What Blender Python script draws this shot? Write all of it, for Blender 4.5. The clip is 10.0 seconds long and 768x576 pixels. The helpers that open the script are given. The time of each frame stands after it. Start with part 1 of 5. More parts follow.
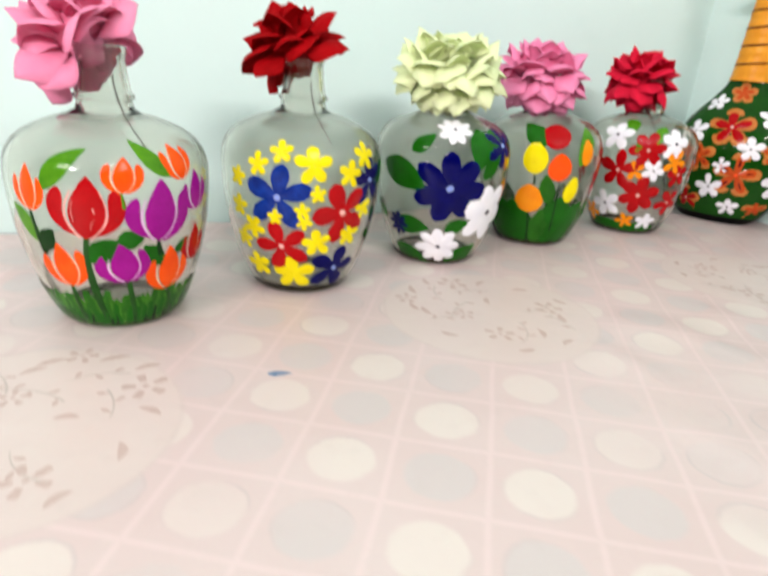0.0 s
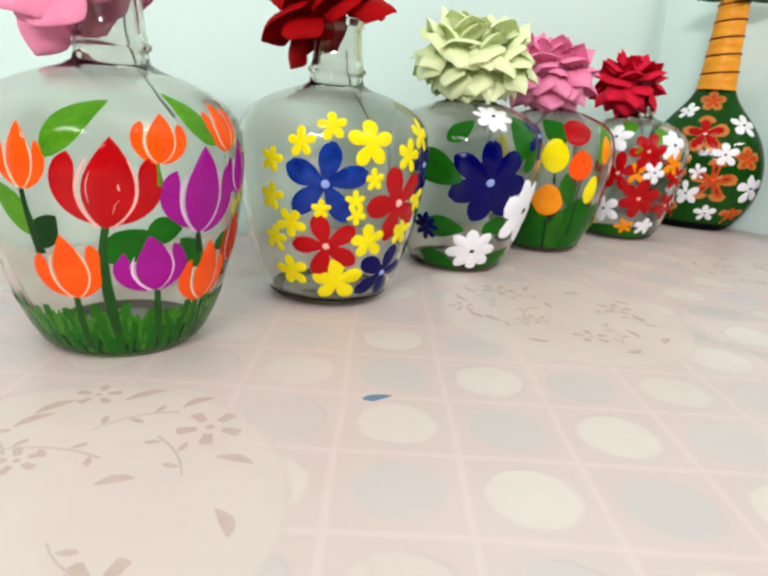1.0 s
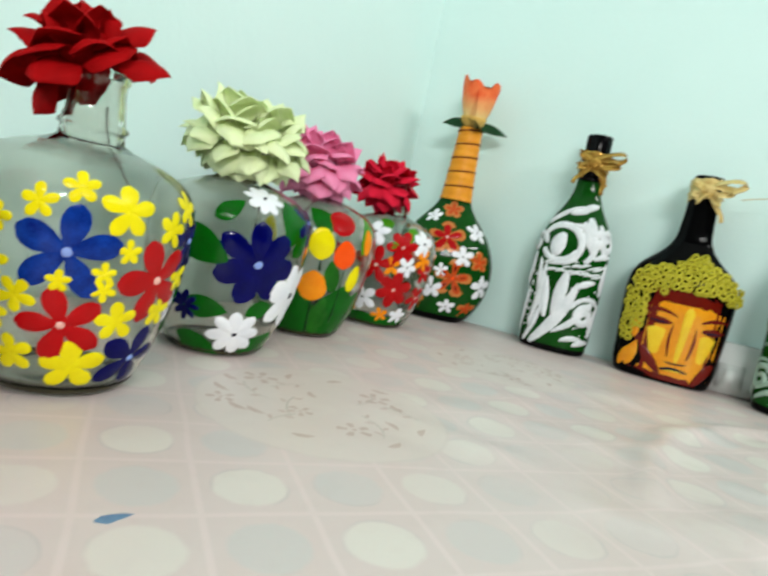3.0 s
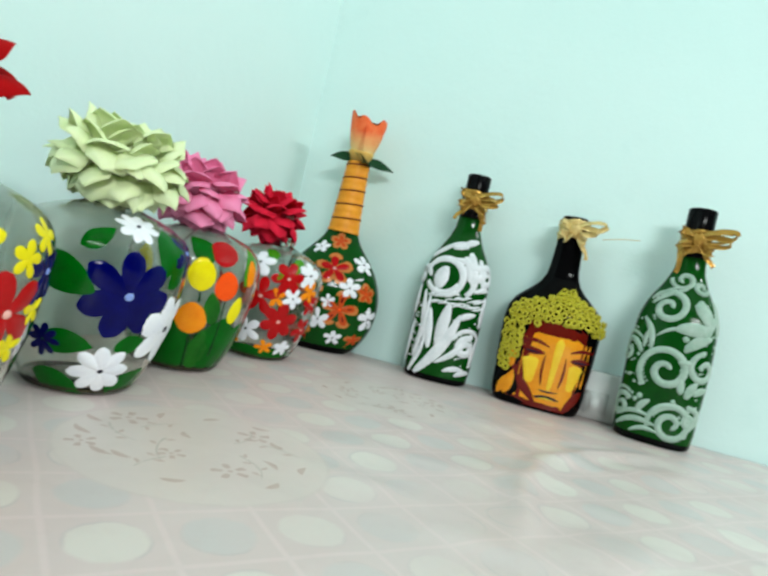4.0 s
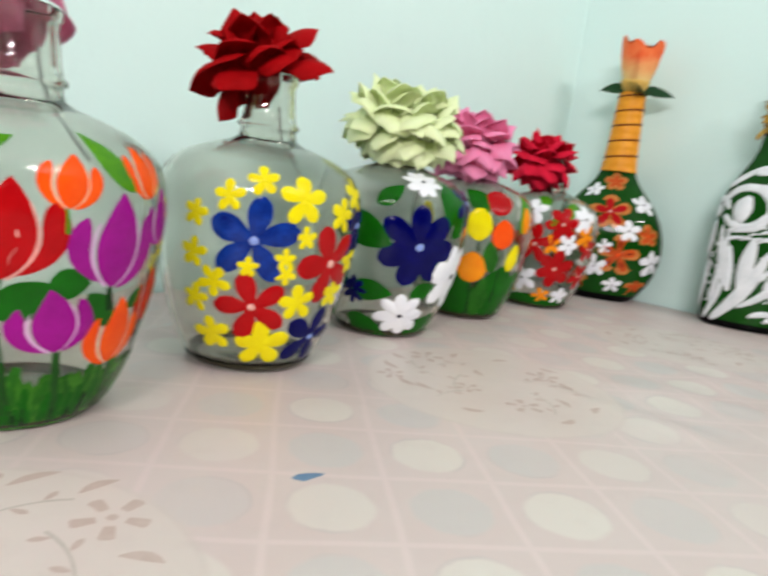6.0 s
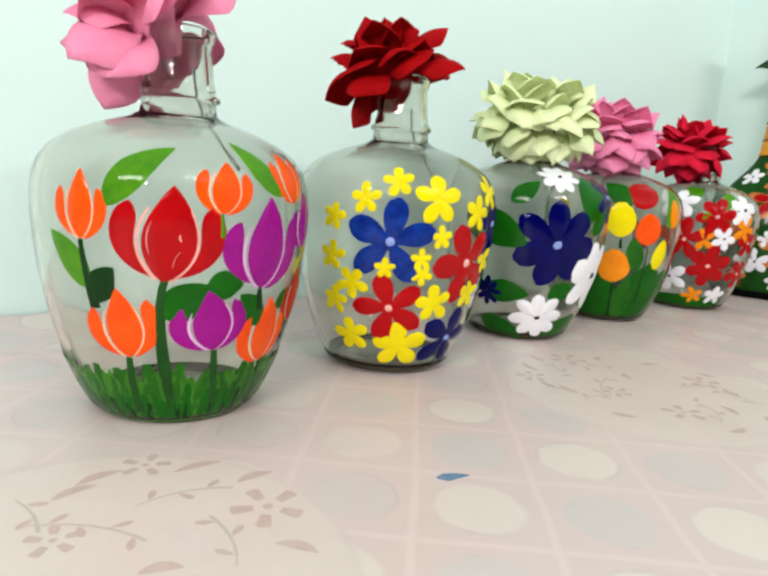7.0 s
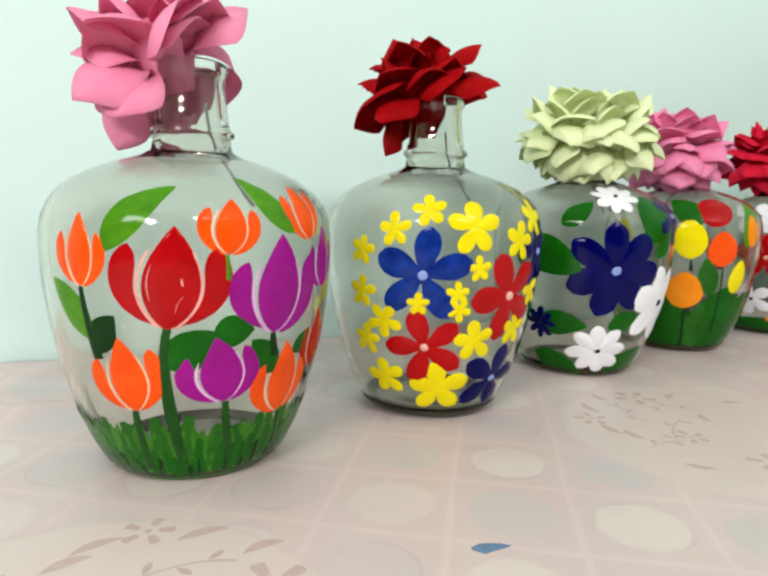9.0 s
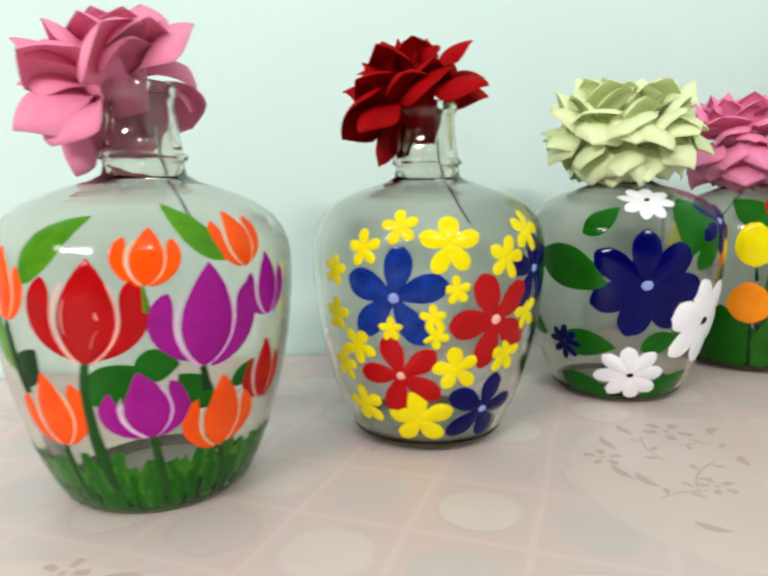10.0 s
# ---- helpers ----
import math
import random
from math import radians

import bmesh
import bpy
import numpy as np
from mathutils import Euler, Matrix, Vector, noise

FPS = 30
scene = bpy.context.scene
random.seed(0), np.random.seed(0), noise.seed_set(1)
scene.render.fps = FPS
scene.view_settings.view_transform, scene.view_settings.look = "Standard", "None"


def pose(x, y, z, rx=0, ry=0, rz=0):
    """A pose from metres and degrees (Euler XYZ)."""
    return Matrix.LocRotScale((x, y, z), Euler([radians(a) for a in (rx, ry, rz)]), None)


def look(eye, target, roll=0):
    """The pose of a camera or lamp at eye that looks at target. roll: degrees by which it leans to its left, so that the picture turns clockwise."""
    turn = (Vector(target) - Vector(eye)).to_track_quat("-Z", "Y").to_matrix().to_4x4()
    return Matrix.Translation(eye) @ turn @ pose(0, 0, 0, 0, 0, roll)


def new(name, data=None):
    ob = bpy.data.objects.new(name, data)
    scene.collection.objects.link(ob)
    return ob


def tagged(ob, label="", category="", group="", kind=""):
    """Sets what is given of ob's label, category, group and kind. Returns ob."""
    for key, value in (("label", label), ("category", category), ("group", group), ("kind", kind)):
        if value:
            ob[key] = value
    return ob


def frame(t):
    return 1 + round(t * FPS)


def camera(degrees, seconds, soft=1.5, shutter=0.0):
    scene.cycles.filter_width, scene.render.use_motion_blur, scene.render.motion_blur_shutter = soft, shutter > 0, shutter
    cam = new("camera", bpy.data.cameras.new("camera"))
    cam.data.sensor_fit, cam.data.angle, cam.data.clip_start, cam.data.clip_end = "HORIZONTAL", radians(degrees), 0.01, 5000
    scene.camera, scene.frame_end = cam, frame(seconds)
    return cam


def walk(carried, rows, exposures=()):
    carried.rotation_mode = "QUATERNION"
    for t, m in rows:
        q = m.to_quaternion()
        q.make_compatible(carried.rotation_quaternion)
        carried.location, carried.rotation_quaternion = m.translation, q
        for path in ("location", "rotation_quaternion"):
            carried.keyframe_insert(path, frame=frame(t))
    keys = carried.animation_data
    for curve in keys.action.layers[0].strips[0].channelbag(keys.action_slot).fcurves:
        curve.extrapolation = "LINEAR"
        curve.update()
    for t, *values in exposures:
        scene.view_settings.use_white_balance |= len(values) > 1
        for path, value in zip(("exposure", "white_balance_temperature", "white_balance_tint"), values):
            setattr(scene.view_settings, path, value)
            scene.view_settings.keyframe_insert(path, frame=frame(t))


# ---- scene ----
cam = camera(65.3, 10.0, soft=2.6, shutter=0.5)
PATH = [
    (0, (0.0209, 0.0120, 0.2030), (-0.0056, 1.8733, -0.5284), 4.12),
    (0.5, (-0.0466, 0.0524, 0.1820), (0.0633, 1.9697, -0.3768), 3.50),
    (1, (-0.0928, 0.0891, 0.1385), (0.2065, 1.9832, -0.4298), 4.14),
    (1.2, (-0.0985, 0.0958, 0.1382), (0.2390, 2.0075, -0.3440), 4.60),
    (1.5, (-0.0985, 0.0975, 0.1429), (0.3321, 1.9973, -0.3106), 6.27),
    (2, (-0.0948, 0.1043, 0.1390), (0.5757, 1.9484, -0.2483), 8.66),
    (2.5, (-0.0966, 0.1088, 0.1398), (0.7528, 1.8931, -0.1680), 10.50),
    (3, (-0.0940, 0.1135, 0.1416), (0.9395, 1.8119, -0.0757), 11.74),
    (3.2, (-0.0933, 0.1119, 0.1344), (0.9949, 1.7833, -0.0147), 11.33),
    (4.3, (-0.0868, 0.1142, 0.1486), (1.2620, 1.5907, 0.1207), 12.63),
    (4.5, (-0.0927, 0.1158, 0.1408), (1.2592, 1.5896, 0.1277), 12.05),
    (5, (-0.0966, 0.1153, 0.1389), (0.9994, 1.7831, 0.0073), 10.46),
    (5.5, (-0.0984, 0.1136, 0.1324), (0.7277, 1.9187, -0.1111), 9.19),
    (6, (-0.1015, 0.1113, 0.1326), (0.4764, 1.9967, -0.2010), 7.25),
    (6.2, (-0.1028, 0.1121, 0.1330), (0.3253, 2.0323, -0.2267), 6.24),
    (7.3, (-0.1114, 0.1219, 0.1158), (0.0470, 2.0870, -0.2206), 3.79),
    (7.5, (-0.1161, 0.1297, 0.1074), (0.0978, 2.0902, -0.2253), 4.30),
    (7.8, (-0.1225, 0.1425, 0.1005), (0.0800, 2.1055, -0.2290), 4.00),
    (8, (-0.1315, 0.1480, 0.1016), (0.0534, 2.1161, -0.2027), 3.65),
    (8.5, (-0.1155, 0.1419, 0.1176), (0.0216, 2.1188, -0.1529), 2.50),
    (9, (-0.0860, 0.1448, 0.1265), (-0.1441, 2.1271, -0.1328), 1.18),
    (9.5, (-0.0623, 0.1543, 0.1304), (-0.2629, 2.1246, -0.1482), -0.30),
    (9.7, (-0.0440, 0.1625, 0.1350), (-0.3700, 2.1150, -0.1370), -0.70),
    (10, (-0.0206, 0.1791, 0.1362), (-0.4106, 2.1227, -0.1287), -0.54),
]
EXPOSURES = [(0.0, 0.24, 6850, 22), (0.6, 0.18, 6900, 22), (1.2, 0.15, 6750, 15), (2.0, 0.12, 6600, 11), (3.2, 0.01, 6420, 6), (4.5, -0.03, 6080, 3), (5.2, -0.10, 6420, 10), (6.0, 0.01, 6660, 16), (7.5, 0.14, 6750, 15), (8.0, 0.09, 6750, 14), (10.0, 0.05, 6820, 16)]
walk(cam, [(t, look(eye, target, roll)) for t, eye, target, roll in PATH], EXPOSURES)

# ---- light ----
world = bpy.data.worlds.new("room_air")
scene.world = world
world.use_nodes = True
world.node_tree.nodes["Background"].inputs[0].default_value = (1.0, 0.98, 0.95, 1)
world.node_tree.nodes["Background"].inputs[1].default_value = 0.0


def tube_lamp(name, eye, target, length, power, colour):
    lamp = bpy.data.lights.new(name, "AREA")
    lamp.shape, lamp.size, lamp.size_y, lamp.energy, lamp.color = "RECTANGLE", length, 0.036, power, colour
    ob = new(name, lamp)
    ob.matrix_world = look(eye, target)
    return ob


COOL = (1.0, 0.985, 0.96)
TUBES = (((-1.13, -1.86, 1.30), (-0.05, 0.55, 0.1)), ((-1.13, -1.86, 1.13), (-0.05, 0.55, 0.1)), ((1.15, -1.60, 1.66), (0.1, 0.6, 0.1)))
for eye, target in TUBES:
    tube_lamp("tube_light", eye, target, 1.2, 23.5, COOL)


# ---- materials ----
def nodes_of(name):
    m = bpy.data.materials.new(name)
    m.use_nodes = True
    return m, m.node_tree.nodes, m.node_tree.links, m.node_tree.nodes["Principled BSDF"]


def mixed(nodes, links, fac, a, b, mode="MIX"):
    n = nodes.new("ShaderNodeMix")
    n.data_type, n.blend_type = "RGBA", mode
    for slot, v in ((0, fac), (6, a), (7, b)):
        if isinstance(v, (int, float, tuple)):
            n.inputs[slot].default_value = v if slot == 0 else (*v[:3], 1)
        else:
            links.new(v, n.inputs[slot])
    return n.outputs[2]


def math_node(nodes, links, op, a, b=0.0, c=None):
    n = nodes.new("ShaderNodeMath")
    n.operation = op
    for slot, v in enumerate((a, b) if c is None else (a, b, c)):
        if isinstance(v, (int, float)):
            n.inputs[slot].default_value = v
        else:
            links.new(v, n.inputs[slot])
    return n.outputs[0]


def noise_node(nodes, links, scale, detail=4, vector=None, rough=0.55):
    n = nodes.new("ShaderNodeTexNoise")
    n.inputs["Scale"].default_value, n.inputs["Detail"].default_value, n.inputs["Roughness"].default_value = scale, detail, rough
    if vector is None:
        vector = nodes.new("ShaderNodeTexCoord").outputs["Object"]
    links.new(vector, n.inputs["Vector"])
    return n.outputs["Fac"]


def spread(nodes, links, fac, low, high):
    n = nodes.new("ShaderNodeMapRange")
    n.inputs[1].default_value, n.inputs[2].default_value = low, high
    links.new(fac, n.inputs[0])
    return n.outputs[0]


def bumped(nodes, links, bsdf, fac, distance, strength=0.5):
    n = nodes.new("ShaderNodeBump")
    n.inputs["Strength"].default_value, n.inputs["Distance"].default_value = strength, distance
    links.new(fac, n.inputs["Height"])
    links.new(n.outputs[0], bsdf.inputs["Normal"])


def paint(name, colour, dark=None, rough=0.3, scale=60, bump=0.0004, metal=0.0, coat=0.0, gloss=0.15):
    """Brushed colour with streaks at two scales and a little relief."""
    m, n, l, p = nodes_of(name)
    dark = dark or tuple(c * 0.62 for c in colour)
    big, fine = noise_node(n, l, scale, 3), noise_node(n, l, scale * 6, 5)
    both = math_node(n, l, "ADD", math_node(n, l, "MULTIPLY", big, 0.65), math_node(n, l, "MULTIPLY", fine, 0.35))
    l.new(mixed(n, l, spread(n, l, both, 0.25, 0.66), dark, colour), p.inputs["Base Color"])
    grain, floor_rough = (0.10, max(0.02, rough - 0.26)) if rough < 0.4 else (0.2, rough - 0.2)
    l.new(math_node(n, l, "MULTIPLY_ADD", fine, grain, floor_rough), p.inputs["Roughness"])
    p.inputs["Metallic"].default_value = metal
    p.inputs["Coat Weight"].default_value = coat
    p.inputs["Specular IOR Level"].default_value = gloss
    bumped(n, l, p, both, bump)
    return m


def glass(name, colour, rough=0.0):
    """Old bottle glass: tinted in what it reflects and in what it lets through."""
    m, n, l, p = nodes_of(name)
    body = n.new("ShaderNodeBsdfGlass")
    body.inputs["Color"].default_value = (*colour, 1)
    body.inputs["IOR"].default_value = 1.48
    l.new(math_node(n, l, "MULTIPLY", noise_node(n, l, 30, 4), 0.02 + rough), body.inputs["Roughness"])
    bumped(n, l, body, noise_node(n, l, 26, 2), 0.0006, 0.25)
    l.new(body.outputs[0], n["Material Output"].inputs["Surface"])
    n.remove(p)
    return m


PAINTS = {
    "red": paint("red_paint", (0.47, 0.004, 0.006), (0.33, 0.002, 0.003), 0.3),
    "purple": paint("purple_paint", (0.36, 0.007, 0.26), (0.24, 0.004, 0.18), 0.3),
    "orange": paint("orange_paint", (0.95, 0.105, 0.006), (0.82, 0.055, 0.003), 0.32),
    "amber": paint("amber_paint", (0.92, 0.31, 0.008), (0.82, 0.20, 0.005), 0.32),
    "yellow": paint("yellow_paint", (0.87, 0.76, 0.006), (0.76, 0.62, 0.003), 0.34),
    "blue": paint("blue_paint", (0.006, 0.044, 0.31), (0.001, 0.004, 0.10), 0.25, scale=130),
    "navy": paint("navy_paint", (0.0006, 0.0014, 0.098), (0.0004, 0.0008, 0.05), 0.28),
    "white": paint("white_paint", (0.88, 0.89, 0.92), (0.76, 0.78, 0.86), 0.4),
    "green": paint("green_paint", (0.003, 0.125, 0.004), (0.002, 0.07, 0.002), 0.3),
    "leaf": paint("light_green_paint", (0.09, 0.30, 0.012), (0.018, 0.15, 0.005), 0.32, scale=45),
    "dark": paint("dark_green_paint", (0.004, 0.040, 0.006), (0.002, 0.02, 0.003), 0.32),
    "stem": paint("stem_green_paint", (0.018, 0.15, 0.010), (0.007, 0.075, 0.005), 0.32),
    "wash": paint("thin_green_wash_paint", (0.045, 0.22, 0.016), (0.012, 0.105, 0.006), 0.32, scale=70),
    "deep": paint("deep_stem_green_paint", (0.014, 0.085, 0.012), (0.005, 0.040, 0.006), 0.32, scale=50),
    "pale": paint("pale_pink_paint", (0.9, 0.5, 0.42), None, 0.35),
    "sky": paint("pale_blue_paint", (0.3, 0.42, 0.85), None, 0.35),
    "tan": paint("tan_outline_paint", (0.60, 0.21, 0.05), (0.45, 0.13, 0.025), 0.35),
    "rust": paint("rust_orange_paint", (0.60, 0.085, 0.014), (0.44, 0.045, 0.008), 0.32),
    "red_line": paint("pale_red_line_paint", (0.92, 0.46, 0.40), None, 0.35),
    "purple_line": paint("pale_purple_line_paint", (0.86, 0.52, 0.84), None, 0.35),
    "orange_line": paint("pale_orange_line_paint", (0.95, 0.62, 0.38), None, 0.35),
    "ink": paint("black_paint", (0.012, 0.012, 0.03), None, 0.3),
    "maroon": paint("maroon_paint", (0.17, 0.009, 0.004), (0.085, 0.004, 0.002), 0.25, scale=25, coat=0.3),
    "gold": paint("ochre_paint", (0.85, 0.37, 0.012), (0.68, 0.20, 0.006), 0.25, scale=25, coat=0.3),
    "lemon": paint("lemon_paint", (0.88, 0.64, 0.03), (0.78, 0.45, 0.012), 0.25, scale=25, coat=0.3),
}
CLEAR = glass("clear_bottle_glass", (0.940, 0.938, 0.914))
GREEN_GLASS = paint("glossy_green_bottle", (0.005, 0.074, 0.005), (0.002, 0.034, 0.003), 0.2, scale=14, bump=0.0002, gloss=0.16)
BLACK_GLASS = paint("glossy_black_bottle", (0.0015, 0.0015, 0.002), (0.001, 0.001, 0.001), 0.2, scale=14, bump=0.0001, gloss=0.07)
CAP = paint("black_plastic_cap", (0.003, 0.003, 0.0035), (0.0015, 0.0015, 0.002), 0.32, gloss=0.07)
NECK_WRAP = paint("orange_cord_wrap", (0.85, 0.36, 0.03), (0.7, 0.24, 0.015), 0.45, scale=80)
BROWN = paint("brown_band_paint", (0.16, 0.025, 0.01), None, 0.4)
RELIEF = paint("white_paste_relief", (0.84, 0.86, 0.90), (0.62, 0.67, 0.70), 0.5, scale=70, bump=0.0012)
GREY_RELIEF = paint("thin_white_paste_relief", (0.44, 0.56, 0.49), (0.24, 0.38, 0.29), 0.5, scale=70, bump=0.001)
QUILL = paint("olive_yellow_paper_curl", (0.62, 0.56, 0.05), (0.40, 0.36, 0.02), 0.5, scale=90)
RIBBON = paint("gold_ribbon", (0.55, 0.33, 0.07), (0.34, 0.18, 0.03), 0.35, scale=70, metal=0.45)
PALE_RIBBON = paint("pale_gold_ribbon", (0.78, 0.62, 0.28), (0.6, 0.42, 0.12), 0.35, scale=70, metal=0.3)
WIRE = paint("grey_stem_wire", (0.38, 0.42, 0.40), None, 0.4)
WHITE_PLASTIC = paint("white_socket_plastic", (0.80, 0.82, 0.80), (0.72, 0.75, 0.74), 0.3, scale=10, bump=0.00005)


def petal_paper(name, colour, dark):
    """Creped paper or cloth: fine grain, soft sheen and a little light through it."""
    m, n, l, p = nodes_of(name)
    big, fine = noise_node(n, l, 35, 3), noise_node(n, l, 420, 4)
    l.new(mixed(n, l, spread(n, l, big, 0.35, 0.7), dark, colour), p.inputs["Base Color"])
    p.inputs["Roughness"].default_value = 0.75
    p.inputs["Sheen Weight"].default_value = 0.8
    p.inputs["Sheen Roughness"].default_value = 0.55
    p.inputs["Sheen Tint"].default_value = (*colour, 1)
    p.inputs["Specular IOR Level"].default_value = 0.1
    bumped(n, l, p, fine, 0.0004, 0.4)
    back = n.new("ShaderNodeBsdfTranslucent")
    l.new(mixed(n, l, spread(n, l, big, 0.35, 0.7), dark, colour), back.inputs["Color"])
    both = n.new("ShaderNodeMixShader")
    both.inputs[0].default_value = 0.24
    l.new(p.outputs[0], both.inputs[1])
    l.new(back.outputs[0], both.inputs[2])
    l.new(both.outputs[0], n["Material Output"].inputs["Surface"])
    return m


PINK = petal_paper("pink_paper", (1.0, 0.38, 0.58), (1.0, 0.30, 0.50))
DEEP_RED = petal_paper("dark_red_paper", (0.45, 0.002, 0.004), (0.28, 0.001, 0.002))
LIME = petal_paper("pale_lime_paper", (0.92, 1.0, 0.66), (0.89, 1.0, 0.58))
ROSE_PINK = petal_paper("bright_pink_paper", (1.0, 0.36, 0.60), (1.0, 0.28, 0.52))
CRIMSON = petal_paper("crimson_paper", (0.85, 0.018, 0.06), (0.64, 0.010, 0.035))


def bud_cloth():
    """Orange dyed cloth that pales to cream towards the stem."""
    m, n, l, p = nodes_of("orange_bud_cloth")
    sep = n.new("ShaderNodeSeparateXYZ")
    l.new(n.new("ShaderNodeTexCoord").outputs["Object"], sep.inputs[0])
    height = math_node(n, l, "MULTIPLY_ADD", noise_node(n, l, 60, 3), 0.020, sep.outputs[2])
    dyed = mixed(n, l, spread(n, l, noise_node(n, l, 90, 4), 0.35, 0.7), (0.90, 0.12, 0.02), (0.98, 0.22, 0.06))
    l.new(mixed(n, l, spread(n, l, height, 0.026, 0.062), (0.90, 0.66, 0.26), dyed), p.inputs["Base Color"])
    p.inputs["Roughness"].default_value = 0.7
    bumped(n, l, p, noise_node(n, l, 420, 4), 0.0004, 0.4)
    return m


BUD = bud_cloth()
BUD_BASE = petal_paper("cream_bud_paper", (0.85, 0.62, 0.20), (0.80, 0.50, 0.12))
BUD_LEAF = petal_paper("dark_leaf_cloth", (0.02, 0.07, 0.03), (0.01, 0.04, 0.015))


def wall_paint():
    m, n, l, p = nodes_of("mint_wall_paint")
    big, mid, fine = noise_node(n, l, 1.3, 4), noise_node(n, l, 9, 5), noise_node(n, l, 260, 4)
    base = mixed(n, l, spread(n, l, big, 0.35, 0.65), (0.65, 0.87, 0.84), (0.71, 0.90, 0.87))
    base = mixed(n, l, math_node(n, l, "MULTIPLY", spread(n, l, mid, 0.62, 0.8), 0.35), base, (0.58, 0.79, 0.765))
    l.new(base, p.inputs["Base Color"])
    p.inputs["Roughness"].default_value = 0.5
    trowel = math_node(n, l, "MULTIPLY_ADD", noise_node(n, l, 22, 3), 6.0, fine)
    bumped(n, l, p, trowel, 0.0006, 0.3)
    return m


WALL = wall_paint()
# for the unseen walls, kept dark so that glass and paint reflect less light
BACK_WALL = paint("dark_unseen_wall_paint", (0.20, 0.19, 0.18), (0.15, 0.145, 0.14), 0.6, scale=5)
CEILING = paint("ceiling_whitewash", (0.82, 0.84, 0.82), (0.76, 0.79, 0.77), 0.8, scale=4)

# the printed sheet: a chequer of cream and grey discs in squares with pale pink lines
CELL, CELL_TURN, CELL_ORIGIN = 0.0524, -8.0, (-0.0890, 0.3950)


